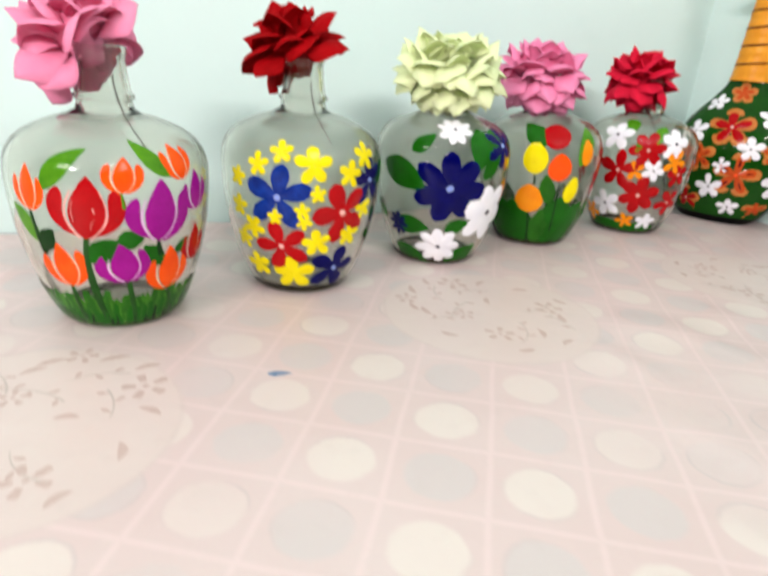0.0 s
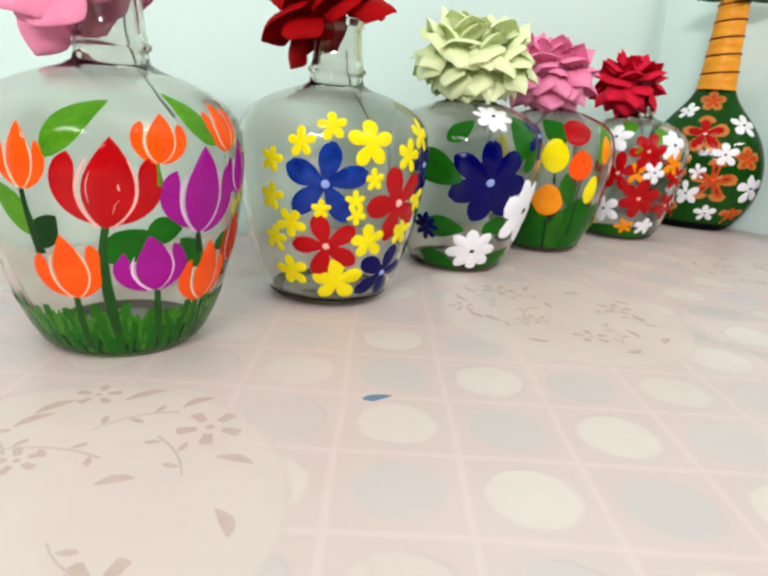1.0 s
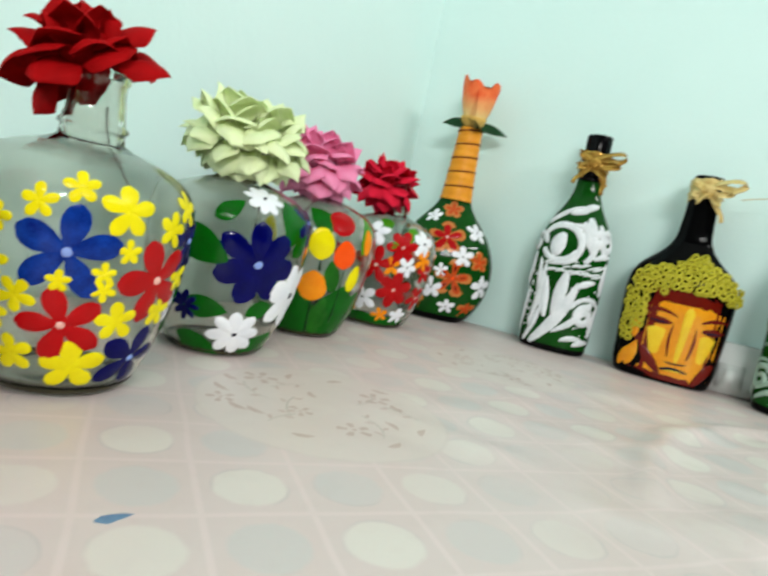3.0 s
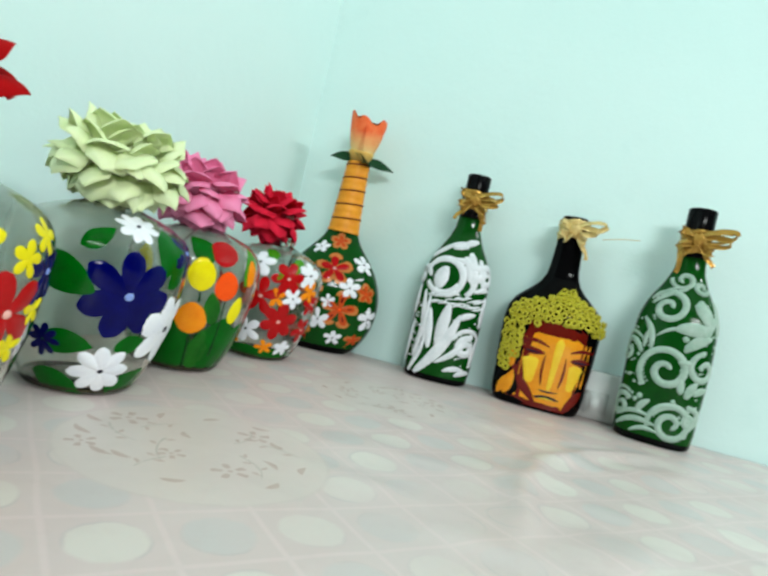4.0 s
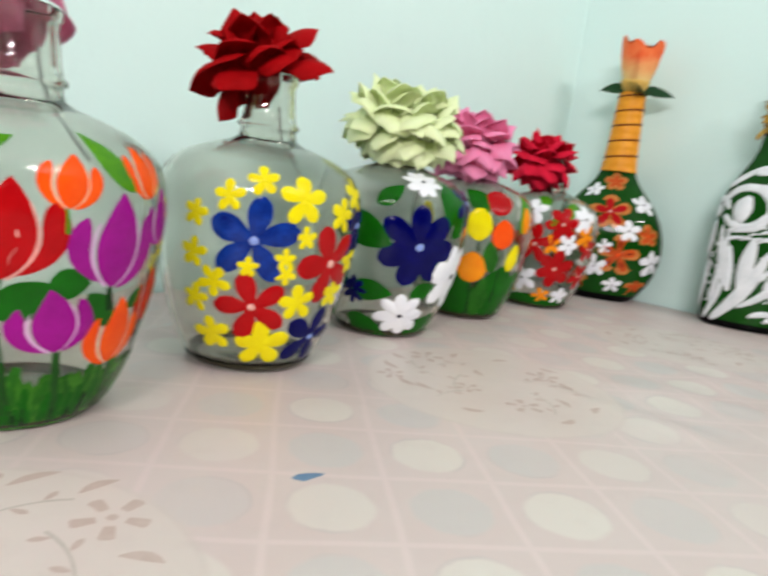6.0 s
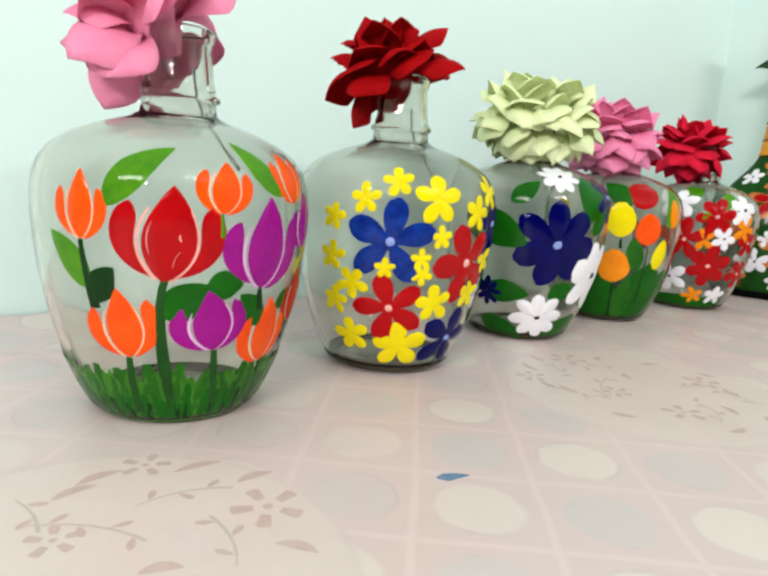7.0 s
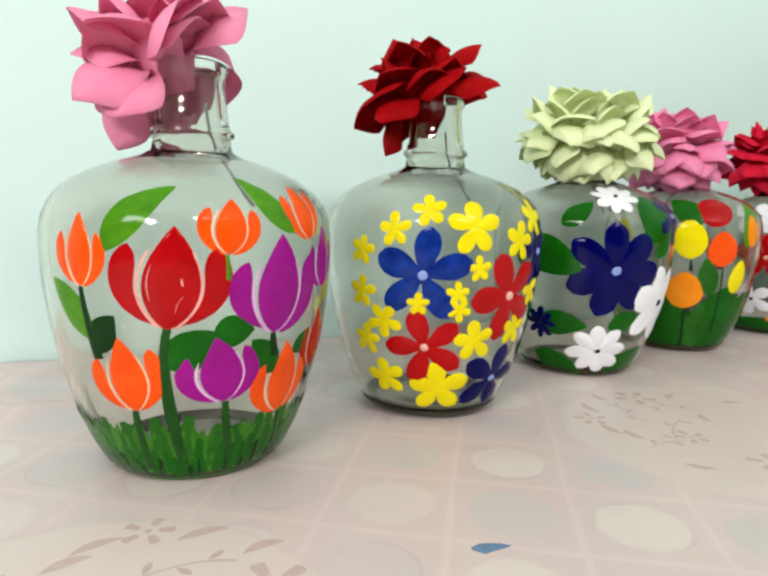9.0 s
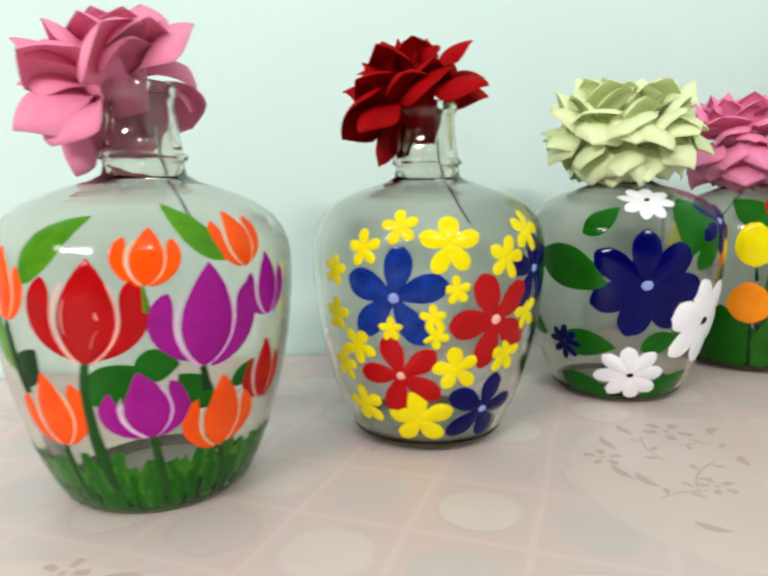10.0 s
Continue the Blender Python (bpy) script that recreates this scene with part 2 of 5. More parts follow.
def printed_vinyl():
    m, n, l, p = nodes_of("printed_vinyl_sheet")
    coord = n.new("ShaderNodeTexCoord").outputs["Object"]
    mp = n.new("ShaderNodeMapping")
    mp.vector_type = "TEXTURE"
    mp.inputs["Location"].default_value = (*CELL_ORIGIN, 0)
    mp.inputs["Rotation"].default_value = (0, 0, radians(CELL_TURN))
    mp.inputs["Scale"].default_value = (CELL, CELL, CELL)
    wob = n.new("ShaderNodeTexNoise")
    wob.inputs["Scale"].default_value = 9.0
    l.new(coord, wob.inputs["Vector"])
    off = n.new("ShaderNodeVectorMath")
    off.operation = "MULTIPLY_ADD"
    off.inputs[1].default_value = (0.006, 0.006, 0)
    l.new(wob.outputs["Color"], off.inputs[0])
    l.new(coord, off.inputs[2])
    l.new(off.outputs[0], mp.inputs["Vector"])
    sep = n.new("ShaderNodeSeparateXYZ")
    l.new(mp.outputs[0], sep.inputs[0])
    ux, uy = (math_node(n, l, "ADD", sep.outputs[k], 0.44) for k in (0, 1))
    fx, fy = (math_node(n, l, "SUBTRACT", math_node(n, l, "FRACT", u), 0.5) for u in (ux, uy))
    ix, iy = (math_node(n, l, "FLOOR", u) for u in (ux, uy))
    odd = math_node(n, l, "FRACT", math_node(n, l, "MULTIPLY", math_node(n, l, "ADD", ix, iy), 0.5))
    odd = math_node(n, l, "GREATER_THAN", odd, 0.25)
    rad = math_node(n, l, "SQRT", math_node(n, l, "ADD", math_node(n, l, "POWER", fx, 2), math_node(n, l, "POWER", fy, 2)))
    rag = noise_node(n, l, 90, 3)
    rad = math_node(n, l, "MULTIPLY_ADD", rag, 0.07, rad)
    disc = math_node(n, l, "SUBTRACT", 1.0, spread(n, l, rad, 0.36, 0.415))
    edge = math_node(n, l, "MAXIMUM", math_node(n, l, "ABSOLUTE", fx), math_node(n, l, "ABSOLUTE", fy))
    line = spread(n, l, edge, 0.455, 0.485)
    blotch, fade = noise_node(n, l, 7, 4), noise_node(n, l, 55, 5)
    ground = mixed(n, l, spread(n, l, blotch, 0.35, 0.68), (0.655, 0.520, 0.502), (0.685, 0.575, 0.557))
    cream, grey = (0.745, 0.690, 0.630), (0.580, 0.545, 0.536)
    discs = mixed(n, l, odd, cream, grey)
    worn = spread(n, l, noise_node(n, l, 4.5, 2), 0.33, 0.52)
    colour = mixed(n, l, math_node(n, l, "MULTIPLY", disc, math_node(n, l, "MULTIPLY", worn, 0.64)), ground, discs)
    colour = mixed(n, l, math_node(n, l, "MULTIPLY", line, 0.45), colour, (0.780, 0.620, 0.614))
    rim = math_node(n, l, "MULTIPLY", spread(n, l, rad, 0.37, 0.395), math_node(n, l, "SUBTRACT", 1.0, spread(n, l, rad, 0.405, 0.43)))
    part_rim = math_node(n, l, "MULTIPLY", rim, spread(n, l, noise_node(n, l, 16, 2), 0.5, 0.62))
    colour = mixed(n, l, math_node(n, l, "MULTIPLY", part_rim, 0.35), colour, (0.470, 0.430, 0.430))
    # round fields without the chequer
    for cx, cy, r in MEDALLIONS:
        d = n.new("ShaderNodeVectorMath")
        d.operation = "DISTANCE"
        d.inputs[1].default_value = (cx, cy, 0)
        l.new(off.outputs[0], d.inputs[0])
        inside = math_node(n, l, "SUBTRACT", 1.0, spread(n, l, d.outputs["Value"], r - 0.004, r))
        field = mixed(n, l, spread(n, l, blotch, 0.35, 0.65), (0.665, 0.560, 0.525), (0.705, 0.610, 0.572))
        colour = mixed(n, l, math_node(n, l, "MULTIPLY", inside, 0.92), colour, field)
        band = math_node(n, l, "MULTIPLY", spread(n, l, d.outputs["Value"], r - 0.0045, r - 0.003), math_node(n, l, "SUBTRACT", 1.0, spread(n, l, d.outputs["Value"], r - 0.002, r)))
        colour = mixed(n, l, math_node(n, l, "MULTIPLY", band, math_node(n, l, "MULTIPLY", fade, 0.4)), colour, (0.560, 0.460, 0.435))
    colour = mixed(n, l, math_node(n, l, "MULTIPLY", spread(n, l, fade, 0.55, 0.8), 0.16), colour, (0.520, 0.430, 0.404))
    l.new(colour, p.inputs["Base Color"])
    l.new(math_node(n, l, "MULTIPLY_ADD", fade, 0.25, 0.24), p.inputs["Roughness"])
    bumped(n, l, p, noise_node(n, l, 38, 5), 0.0012, 0.35)
    return m


MEDALLIONS = ((0.110, 0.495, 0.0945), (-0.178, 0.285, 0.0915), (0.32, 0.175, 0.092), (0.02, 0.01, 0.092), (0.41, 0.64, 0.092))
VINYL = printed_vinyl()
PRINT = paint("faded_brown_print", (0.540, 0.405, 0.365), (0.625, 0.495, 0.455), 0.5, scale=150, bump=0.00005)
PRINT_GREY = paint("faded_grey_print", (0.52, 0.455, 0.415), (0.62, 0.53, 0.485), 0.5, scale=150, bump=0.00005)
BLUE_STAIN = paint("blue_paint_spot", (0.16, 0.28, 0.42), (0.10, 0.18, 0.32), 0.4, scale=120)


# ---- building helpers ----
def link_mesh(name, bm, material, smooth=True):
    me = bpy.data.meshes.new(name)
    bmesh.ops.recalc_face_normals(bm, faces=bm.faces)
    bm.to_mesh(me)
    bm.free()
    me.materials.append(material)
    if smooth:
        me.polygons.foreach_set("use_smooth", [True] * len(me.polygons))
    return new(name, me)


def part(name, bm, material, parent, label="", smooth=True):
    ob = link_mesh(name, bm, material, smooth)
    ob.parent = parent
    if label:
        tagged(ob, label)
    return ob


def thing(name, m, label, category, group=""):
    ob = new(name)
    ob.empty_display_size = 0.02
    ob.matrix_world = m
    return tagged(ob, label, category, group)


def grid_faces(bm, rows, closed=False):
    for a, b in zip(rows, rows[1:]):
        for i in range(len(a) - (0 if closed else 1)):
            j = (i + 1) % len(a)
            quad = [a[i], a[j], b[j], b[i]]
            if len(set(quad)) == 4:
                bm.faces.new(quad)


def box(bm, lo, hi, bevel=0.0):
    made = bmesh.ops.create_cube(bm, size=1)["verts"]
    for v in made:
        v.co = Vector([lo[k] + (v.co[k] + 0.5) * (hi[k] - lo[k]) for k in range(3)])
    if bevel:
        edges = {e for v in made for e in v.link_edges}
        bmesh.ops.bevel(bm, geom=list(edges), offset=bevel, segments=2, affect="EDGES")


def tube(bm, points, radius, sides=8, flat=1.0):
    """A round or flattened cord along the points, closed at the ends."""
    rows, n = [], len(points)
    side = None
    for i, p in enumerate(points):
        d = (Vector(points[min(i + 1, n - 1)]) - Vector(points[max(i - 1, 0)])).normalized()
        side = (side or d.orthogonal()).copy()
        side = (side - d * side.dot(d)).normalized()
        up = d.cross(side)
        r = radius(i / (n - 1)) if callable(radius) else radius
        rows.append([bm.verts.new(Vector(p) + side * r * math.cos(a) + up * r * flat * math.sin(a)) for a in (2 * math.pi * k / sides for k in range(sides))])
    grid_faces(bm, rows, True)
    for row in (rows[0], rows[-1]):
        bm.faces.new(row)


class Surface:
    """The outside of a bottle: a profile of (height, half width), rounded in plan with a depth ratio and a squareness."""

    def __init__(self, profile, depth=1.0, square=2.0):
        self.z, self.r = (np.array(c) for c in zip(*profile))
        ph = np.linspace(-np.pi, np.pi, 721)
        self.ex = np.sign(np.sin(ph)) * abs(np.sin(ph)) ** (2 / square)
        self.ey = -np.sign(np.cos(ph)) * abs(np.cos(ph)) ** (2 / square) * depth
        w = np.r_[0, np.cumsum(np.hypot(np.diff(self.ex), np.diff(self.ey)))]
        self.w, self.turn = w - w[360], w[-1]
        self.arc = np.r_[0, np.cumsum(np.hypot(np.diff(self.z), np.diff(self.r)))]

    def ring(self, z, r, sides, swell=0.0):
        out = []
        for k in range(sides):
            w = -self.turn / 2 + self.turn * k / sides
            x, y = np.interp(w, self.w, self.ex), np.interp(w, self.w, self.ey)
            out.append(Vector((x * r, y * r, z)))
        return out

    def half(self, z):
        return float(np.interp(z, self.z, self.r))

    def at(self, w, arc, proud=0.0):
        """The place at w round the front and arc up the side, lifted off it by proud metres."""
        arc = min(max(arc, 0.0), self.arc[-1])
        z = float(np.interp(arc, self.arc, self.z))
        r = float(np.interp(arc, self.arc, self.r))
        w = (w + self.turn / 2) % self.turn - self.turn / 2
        x, y = float(np.interp(w, self.w, self.ex)), float(np.interp(w, self.w, self.ey))
        dz = float(np.interp(arc + 0.001, self.arc, self.z) - np.interp(arc - 0.001, self.arc, self.z))
        dr = float(np.interp(arc + 0.001, self.arc, self.r) - np.interp(arc - 0.001, self.arc, self.r))
        x1, y1 = float(np.interp(w + 0.02, self.w, self.ex)), float(np.interp(w + 0.02, self.w, self.ey))
        x0, y0 = float(np.interp(w - 0.02, self.w, self.ex)), float(np.interp(w - 0.02, self.w, self.ey))
        out = Vector((y1 - y0, -(x1 - x0), 0)).normalized()
        if out.dot(Vector((x, y, 0))) < 0:
            out = -out
        normal = (out * dz - Vector((0, 0, dr))).normalized() if abs(dz) + abs(dr) > 1e-6 else out
        return Vector((x * r, y * r, z)) + normal * proud

    def place(self, w0, z0, u, v, proud=0.0):
        arc = float(np.interp(z0, self.z, self.arc)) + v
        r = float(np.interp(arc, self.arc, self.r))
        return self.at(w0 + u / max(r, 0.012), arc, proud)


PROUD = 0.0005


def stroke(bm, surf, w0, z0, spine, width, turn=0.0, proud=PROUD, across=4):
    """A brush stroke on the bottle: a strip round a spine of (u, v), with its half width along it, rounded off to the glass at its rim."""
    c, s = math.cos(turn), math.sin(turn)
    rows, n = [], len(spine)
    for i, (u, v) in enumerate(spine):
        a, b = spine[max(i - 1, 0)], spine[min(i + 1, n - 1)]
        d = math.hypot(b[0] - a[0], b[1] - a[1]) or 1e-9
        nu, nv = -(b[1] - a[1]) / d, (b[0] - a[0]) / d
        h = width(i / (n - 1))
        row = []
        for k in range(across + 1):
            q = 2 * k / across - 1
            uu, vv = u + nu * h * q, v + nv * h * q
            rim = abs(q) > 0.99 or i in (0, n - 1)
            row.append(bm.verts.new(surf.place(w0, z0, uu * c - vv * s, uu * s + vv * c, 0.0002 if rim else proud)))
        rows.append(row)
    grid_faces(bm, rows)


def straight(length, n=9, start=0.0, bend=0.0):
    return [(start + (length - start) * i / n, bend * length * math.sin(math.pi * i / n)) for i in range(n + 1)]


def round_petal(width):
    def h(s):
        return width * (0.22 + 0.78 * math.sin(math.pi / 2 * s / 0.62) ** 1.3) if s < 0.62 else width * math.sqrt(max(0.0006, 1 - ((s - 0.62) / 0.385) ** 2))
    return h


def pointed(width, p=0.85):
    return lambda s: width * max(0.0, math.sin(math.pi * min(max(s, 0.001), 0.999) ** p)) ** 0.8 + 0.00002


def flower(surf, parent, colour, n, w, z, size, turn, rng):
    """Round petals about a dot, painted on the bottle."""
    bm = bmesh.new()
    if colour == "yellow":
        size *= 1.02
    wide = (1.12 if colour in ("yellow", "white") else 1.0) * {5: 0.275, 6: 0.28, 7: 0.27, 8: 0.22}[n] * size
    for k in range(n):
        a = radians(turn) + 2 * math.pi * k / n + rng.uniform(-0.06, 0.06)
        stroke(bm, surf, w, z, straight(size * rng.uniform(0.93, 1.05), 9, 0.0 * size, rng.uniform(-0.03, 0.03)), round_petal(wide * rng.uniform(0.92, 1.08)), a, PROUD + 0.00012 * k)
    petals = part("painted_flower", bm, PAINTS[colour], parent, colour.replace("navy", "dark blue").replace("rust", "rust orange").replace("amber", "amber yellow") + " painted flower")
    dot = {"red": "pale", "blue": "sky", "navy": "sky", "white": "ink", "orange": "red", "rust": "orange"}.get(colour)
    if dot and size > 0.014:
        bm = bmesh.new()
        r = size * 0.11
        stroke(bm, surf, w, z, [(-r + 2 * r * i / 6, 0) for i in range(7)], lambda s: r * math.sqrt(max(0.001, 1 - (2 * s - 1) ** 2)), 0.3, PROUD + 0.0009)
        part("flower_centre", bm, PAINTS[dot], petals)
    return petals


def leaf(surf, parent, colour, w, z, length, turn, ratio, rng):
    bm = bmesh.new()
    stroke(bm, surf, w, z, straight(length, 12, 0, rng.uniform(-0.06, 0.1)), pointed(length * ratio * 0.8), radians(turn), PROUD)
    return part("painted_leaf", bm, PAINTS[colour], parent)


def tulip(surf, parent, colour, w, z, height, turn, ratio, rng, solid=False):
    """A pointed middle petal between two bulging side petals with pale lines between them, or all run together."""
    wide = height * ratio
    a = radians(turn - 90)
    bm = bmesh.new()
    if solid:
        stroke(bm, surf, w, z, [(0, height * i / 14) for i in range(15)], lambda s: 0.46 * wide * math.sin(math.pi * min(max(s, 0.004), 0.994) ** 0.86) ** 0.55, a, PROUD + 0.0003, 6)
        return part("painted_tulip", bm, PAINTS[colour], parent, colour.replace("amber", "amber yellow") + " painted tulip")

    def middle(v):
        return 0.255 * wide * math.sin(math.pi * min(max(v, 0.002), 0.998) ** 0.82) ** 0.85

    stroke(bm, surf, w, z, [(wide * 0.025 * math.sin(3 * i / 18), height * i / 18) for i in range(19)], lambda s: middle(s) + 0.00003, a, PROUD + 0.0003, 6)
    bloom = part("painted_tulip", bm, PAINTS[colour], parent, colour + " painted tulip")
    for lean in (-1, 1):
        lift, tip = rng.uniform(0.70, 0.84), rng.uniform(0.31, 0.38) * wide
        low = rng.uniform(0.0, 0.05)
        spine, halves = [], []
        for i in range(19):
            q = (1 - math.cos(math.pi * i / 18)) / 2
            v = low + (lift - low) * q
            gap = middle(v) + 0.040 * wide
            inner = gap + max(0.0, tip - gap) * q**5
            outer = max(inner, 0.07 * wide + (tip - 0.07 * wide) * q + 0.305 * wide * math.sin(math.pi * min(0.999, q + 0.001) ** 0.9) ** 0.70)
            if i in (0, 18):
                outer = inner
            spine.append((lean * (outer + inner) / 2, height * v))
            halves.append((outer - inner) / 2 + 0.00003)
        bm = bmesh.new()
        stroke(bm, surf, w, z, spine, lambda s: halves[min(18, round(s * 18))], a, PROUD, 6)
        part("petal", bm, PAINTS[colour], bloom)
        bm = bmesh.new()
        line = [(lean * (middle(v) + 0.020 * wide), height * v) for v in (0.02 + (lift - 0.06) * i / 16 for i in range(17))]
        stroke(bm, surf, w, z, line, lambda s: 0.017 * wide * (1 - 0.45 * s) + 0.0001, a, 0.0004, 2)
        part("petal_outline", bm, PAINTS[colour + "_line"], bloom)
    return bloom


def stem(surf, parent, colour, w0, z0, w1, z1, w2, z2, broad=1.0):
    bm = bmesh.new()
    spine, base = [], float(np.interp(z0, surf.z, surf.arc))
    for i in range(13):
        s = i / 12
        w = (1 - s) ** 2 * w0 + 2 * s * (1 - s) * w1 + s * s * w2
        z = (1 - s) ** 2 * z0 + 2 * s * (1 - s) * z1 + s * s * z2
        spine.append(((w - w0) * surf.half(z), float(np.interp(z, surf.z, surf.arc)) - base))
    stroke(bm, surf, w0, z0, spine, lambda s: broad * (0.0015 + 0.0017 * s), 0.0, PROUD + 0.0003)
    return part("painted_stem", bm, PAINTS[colour], parent)


def shell(surf, profile, wall, floor_z, sides=72, capped=False):
    """A hollow bottle: outside, rim and inside in one skin."""
    bm = bmesh.new()
    rows = [[bm.verts.new(p) for p in surf.ring(z, r, sides)] for z, r in profile]
    if not capped:
        inner = [(max(z, floor_z), max(r - wall, 0.004)) for z, r in reversed(profile) if z >= floor_z]
        inner += [(floor_z, inner[-1][1] * 0.6)]
        rows += [[bm.verts.new(p) for p in surf.ring(z, r, sides)] for z, r in inner]
    grid_faces(bm, rows, True)
    bm.faces.new(rows[0])
    bm.faces.new(rows[-1])
    return bm


def finer(profile, step=0.004):
    """The profile with rounded steps between its points."""
    z, r = (np.array(c) for c in zip(*profile))
    s = np.r_[0, np.cumsum(np.hypot(np.diff(z), np.diff(r)))]
    m = np.gradient(np.c_[z, r], s, axis=0)
    out = []
    for i in range(len(s) - 1):
        n = max(1, int((s[i + 1] - s[i]) / step))
        h = s[i + 1] - s[i]
        for k in range(n):
            t = k / n
            p0, p1, m0, m1 = np.array((z[i], r[i])), np.array((z[i + 1], r[i + 1])), m[i] * h, m[i + 1] * h
            q = (2 * t**3 - 3 * t**2 + 1) * p0 + (t**3 - 2 * t**2 + t) * m0 + (-2 * t**3 + 3 * t**2) * p1 + (t**3 - t**2) * m1
            out.append((float(q[0]), float(q[1])))
    return out + [profile[-1]]


def facing(x, y, tx, ty):
    """The pose of a bottle at x, y whose front looks towards tx, ty."""
    return pose(x, y, 0, 0, 0, math.degrees(math.atan2(tx - x, -(ty - y))))


# ---- the room ----
CORNER, ALONG_LEFT, ALONG_RIGHT = Vector((0.489, 1.067, 0)), Vector((-0.8716, -0.4904, 0)), Vector((0.530, -0.848, 0))
LEFT_END, RIGHT_END = CORNER + ALONG_LEFT * 3.2, CORNER + ALONG_RIGHT * 3.4
FAR_END = CORNER + ALONG_LEFT * 3.2 + ALONG_RIGHT * 3.4
HIGH, LOW = 1.9, -0.76


def wall(name, a, b, label, material=None):
    d = (b - a).normalized()
    out = Vector((d.y, -d.x, 0))
    middle = (CORNER + FAR_END) / 2
    if out.dot(middle - a) > 0:
        out = -out
    bm = bmesh.new()
    low = [bm.verts.new(p + Vector((0, 0, LOW - 0.05))) for p in (a - d * 0.0, b, b + out * 0.12, a + out * 0.12)]
    top = [bm.verts.new(v.co + Vector((0, 0, HIGH - LOW + 0.05))) for v in low]
    grid_faces(bm, [low, top], True)
    bm.faces.new(low)
    bm.faces.new(top)
    return tagged(link_mesh(name, bm, material or WALL, False), label, "wall", kind="structure")


wall("wall_left", LEFT_END, CORNER, "pale mint painted wall behind the row of round bottles")
wall("wall_right", CORNER, RIGHT_END, "pale mint painted wall behind the tall bottles")
# two unseen walls added to close the room and darken the reflections
wall("wall_back", LEFT_END, FAR_END, "unseen dull grey wall closing the room, added dark for the reflections", BACK_WALL)
wall("wall_front", RIGHT_END, FAR_END, "unseen dull grey wall closing the room, added dark for the reflections", BACK_WALL)

bm = bmesh.new()
loop = [bm.verts.new(p + Vector((0, 0, HIGH))) for p in (CORNER, RIGHT_END, FAR_END, LEFT_END)]
up = [bm.verts.new(v.co + Vector((0, 0, 0.1))) for v in loop]
grid_faces(bm, [loop, up], True)
bm.faces.new(loop)
bm.faces.new(up)
tagged(link_mesh("ceiling", bm, CEILING, False), "plain whitewashed ceiling", "ceiling", kind="structure")


FOLD_X, FOLD_Y = (0.24, 0.30, 0.35, 0.41, 0.50, 0.60, 0.70), (0.315, 0.355, 0.389, 0.421, 0.440, 0.436, 0.415)


def floor_height(p):
    """Low waves in the sheet, a ridge along the left wall and a fold before the tall bottles."""
    rel = p - CORNER
    from_wall = abs(rel.x * ALONG_LEFT.y - rel.y * ALONG_LEFT.x)
    z = 0.0009 * (noise.noise(Vector((p.x * 9, p.y * 9, 0.3))) - 0.6)
    run = rel.dot(ALONG_LEFT)
    if run > 0.45:
        ridge = 0.118 + 0.012 * noise.noise(Vector((run * 14, 1.7, 0)))
        z += 0.0095 * min(1, (run - 0.45) / 0.2) * (0.6 + 0.5 * noise.noise(Vector((run * 22, 5.1, 0)))) * math.exp(-(((from_wall - ridge) / 0.009) ** 2))
        z += 0.009 * math.exp(-((from_wall / 0.03) ** 2)) * (0.7 + 0.5 * noise.noise(Vector((run * 17, 9.4, 0))))
    if run > 0.8:
        crease = max(0.0, noise.noise(Vector((run * 30, from_wall * 38, 2.2))))
        z += 0.010 * min(1, (run - 0.8) / 0.2) * crease * math.exp(-((from_wall / 0.11) ** 2))
    if 0.24 < p.x < 0.70:
        line = float(np.interp(p.x, FOLD_X, FOLD_Y)) + 0.004 * math.sin(p.x * 60)
        z += 0.0062 * min(1, (p.x - 0.24) / 0.06, (0.70 - p.x) / 0.1) * math.exp(-(((p.y - line) / 0.014) ** 2))
    along, off = rel.dot(ALONG_RIGHT), abs(rel.x * ALONG_RIGHT.y - rel.y * ALONG_RIGHT.x)
    if off > 0.17 and along > 0.30 and run < 0.75:
        fold = noise.noise(Vector((along * 11 + off * 9, off * 20 - along * 8, 7.1)))
        z += 0.0065 * min(1, (off - 0.17) / 0.1) * min(1, (along - 0.30) / 0.12) * min(1, (0.75 - run) / 0.2) * max(0.0, fold)
    return z


def steps(lo, mid0, mid1, hi, coarse, fine):
    out = list(np.arange(lo, mid0, coarse)) + list(np.arange(mid0, mid1, fine)) + list(np.arange(mid1, hi, coarse)) + [hi]
    return [float(v) for v in out]


def on_table(u, v, z=0.0):
    return CORNER + ALONG_LEFT * u + ALONG_RIGHT * v + Vector((0, 0, z))


def slab(bm, u0, u1, v0, v1, z0, z1):
    low = [bm.verts.new(on_table(u, v, z0)) for u, v in ((u0, v0), (u1, v0), (u1, v1), (u0, v1))]
    top = [bm.verts.new(v.co + Vector((0, 0, z1 - z0))) for v in low]
    grid_faces(bm, [low, top], True)
    bm.faces.new(low)
    bm.faces.new(top)


bm = bmesh.new()
slab(bm, -0.05, 3.25, -0.05, 3.45, LOW - 0.06, LOW)
tagged(link_mesh("floor", bm, paint("dull_floor_cement", (0.24, 0.21, 0.19), (0.17, 0.15, 0.14), 0.6, scale=6), False), "plain dull cement floor under the table", "floor", kind="structure")

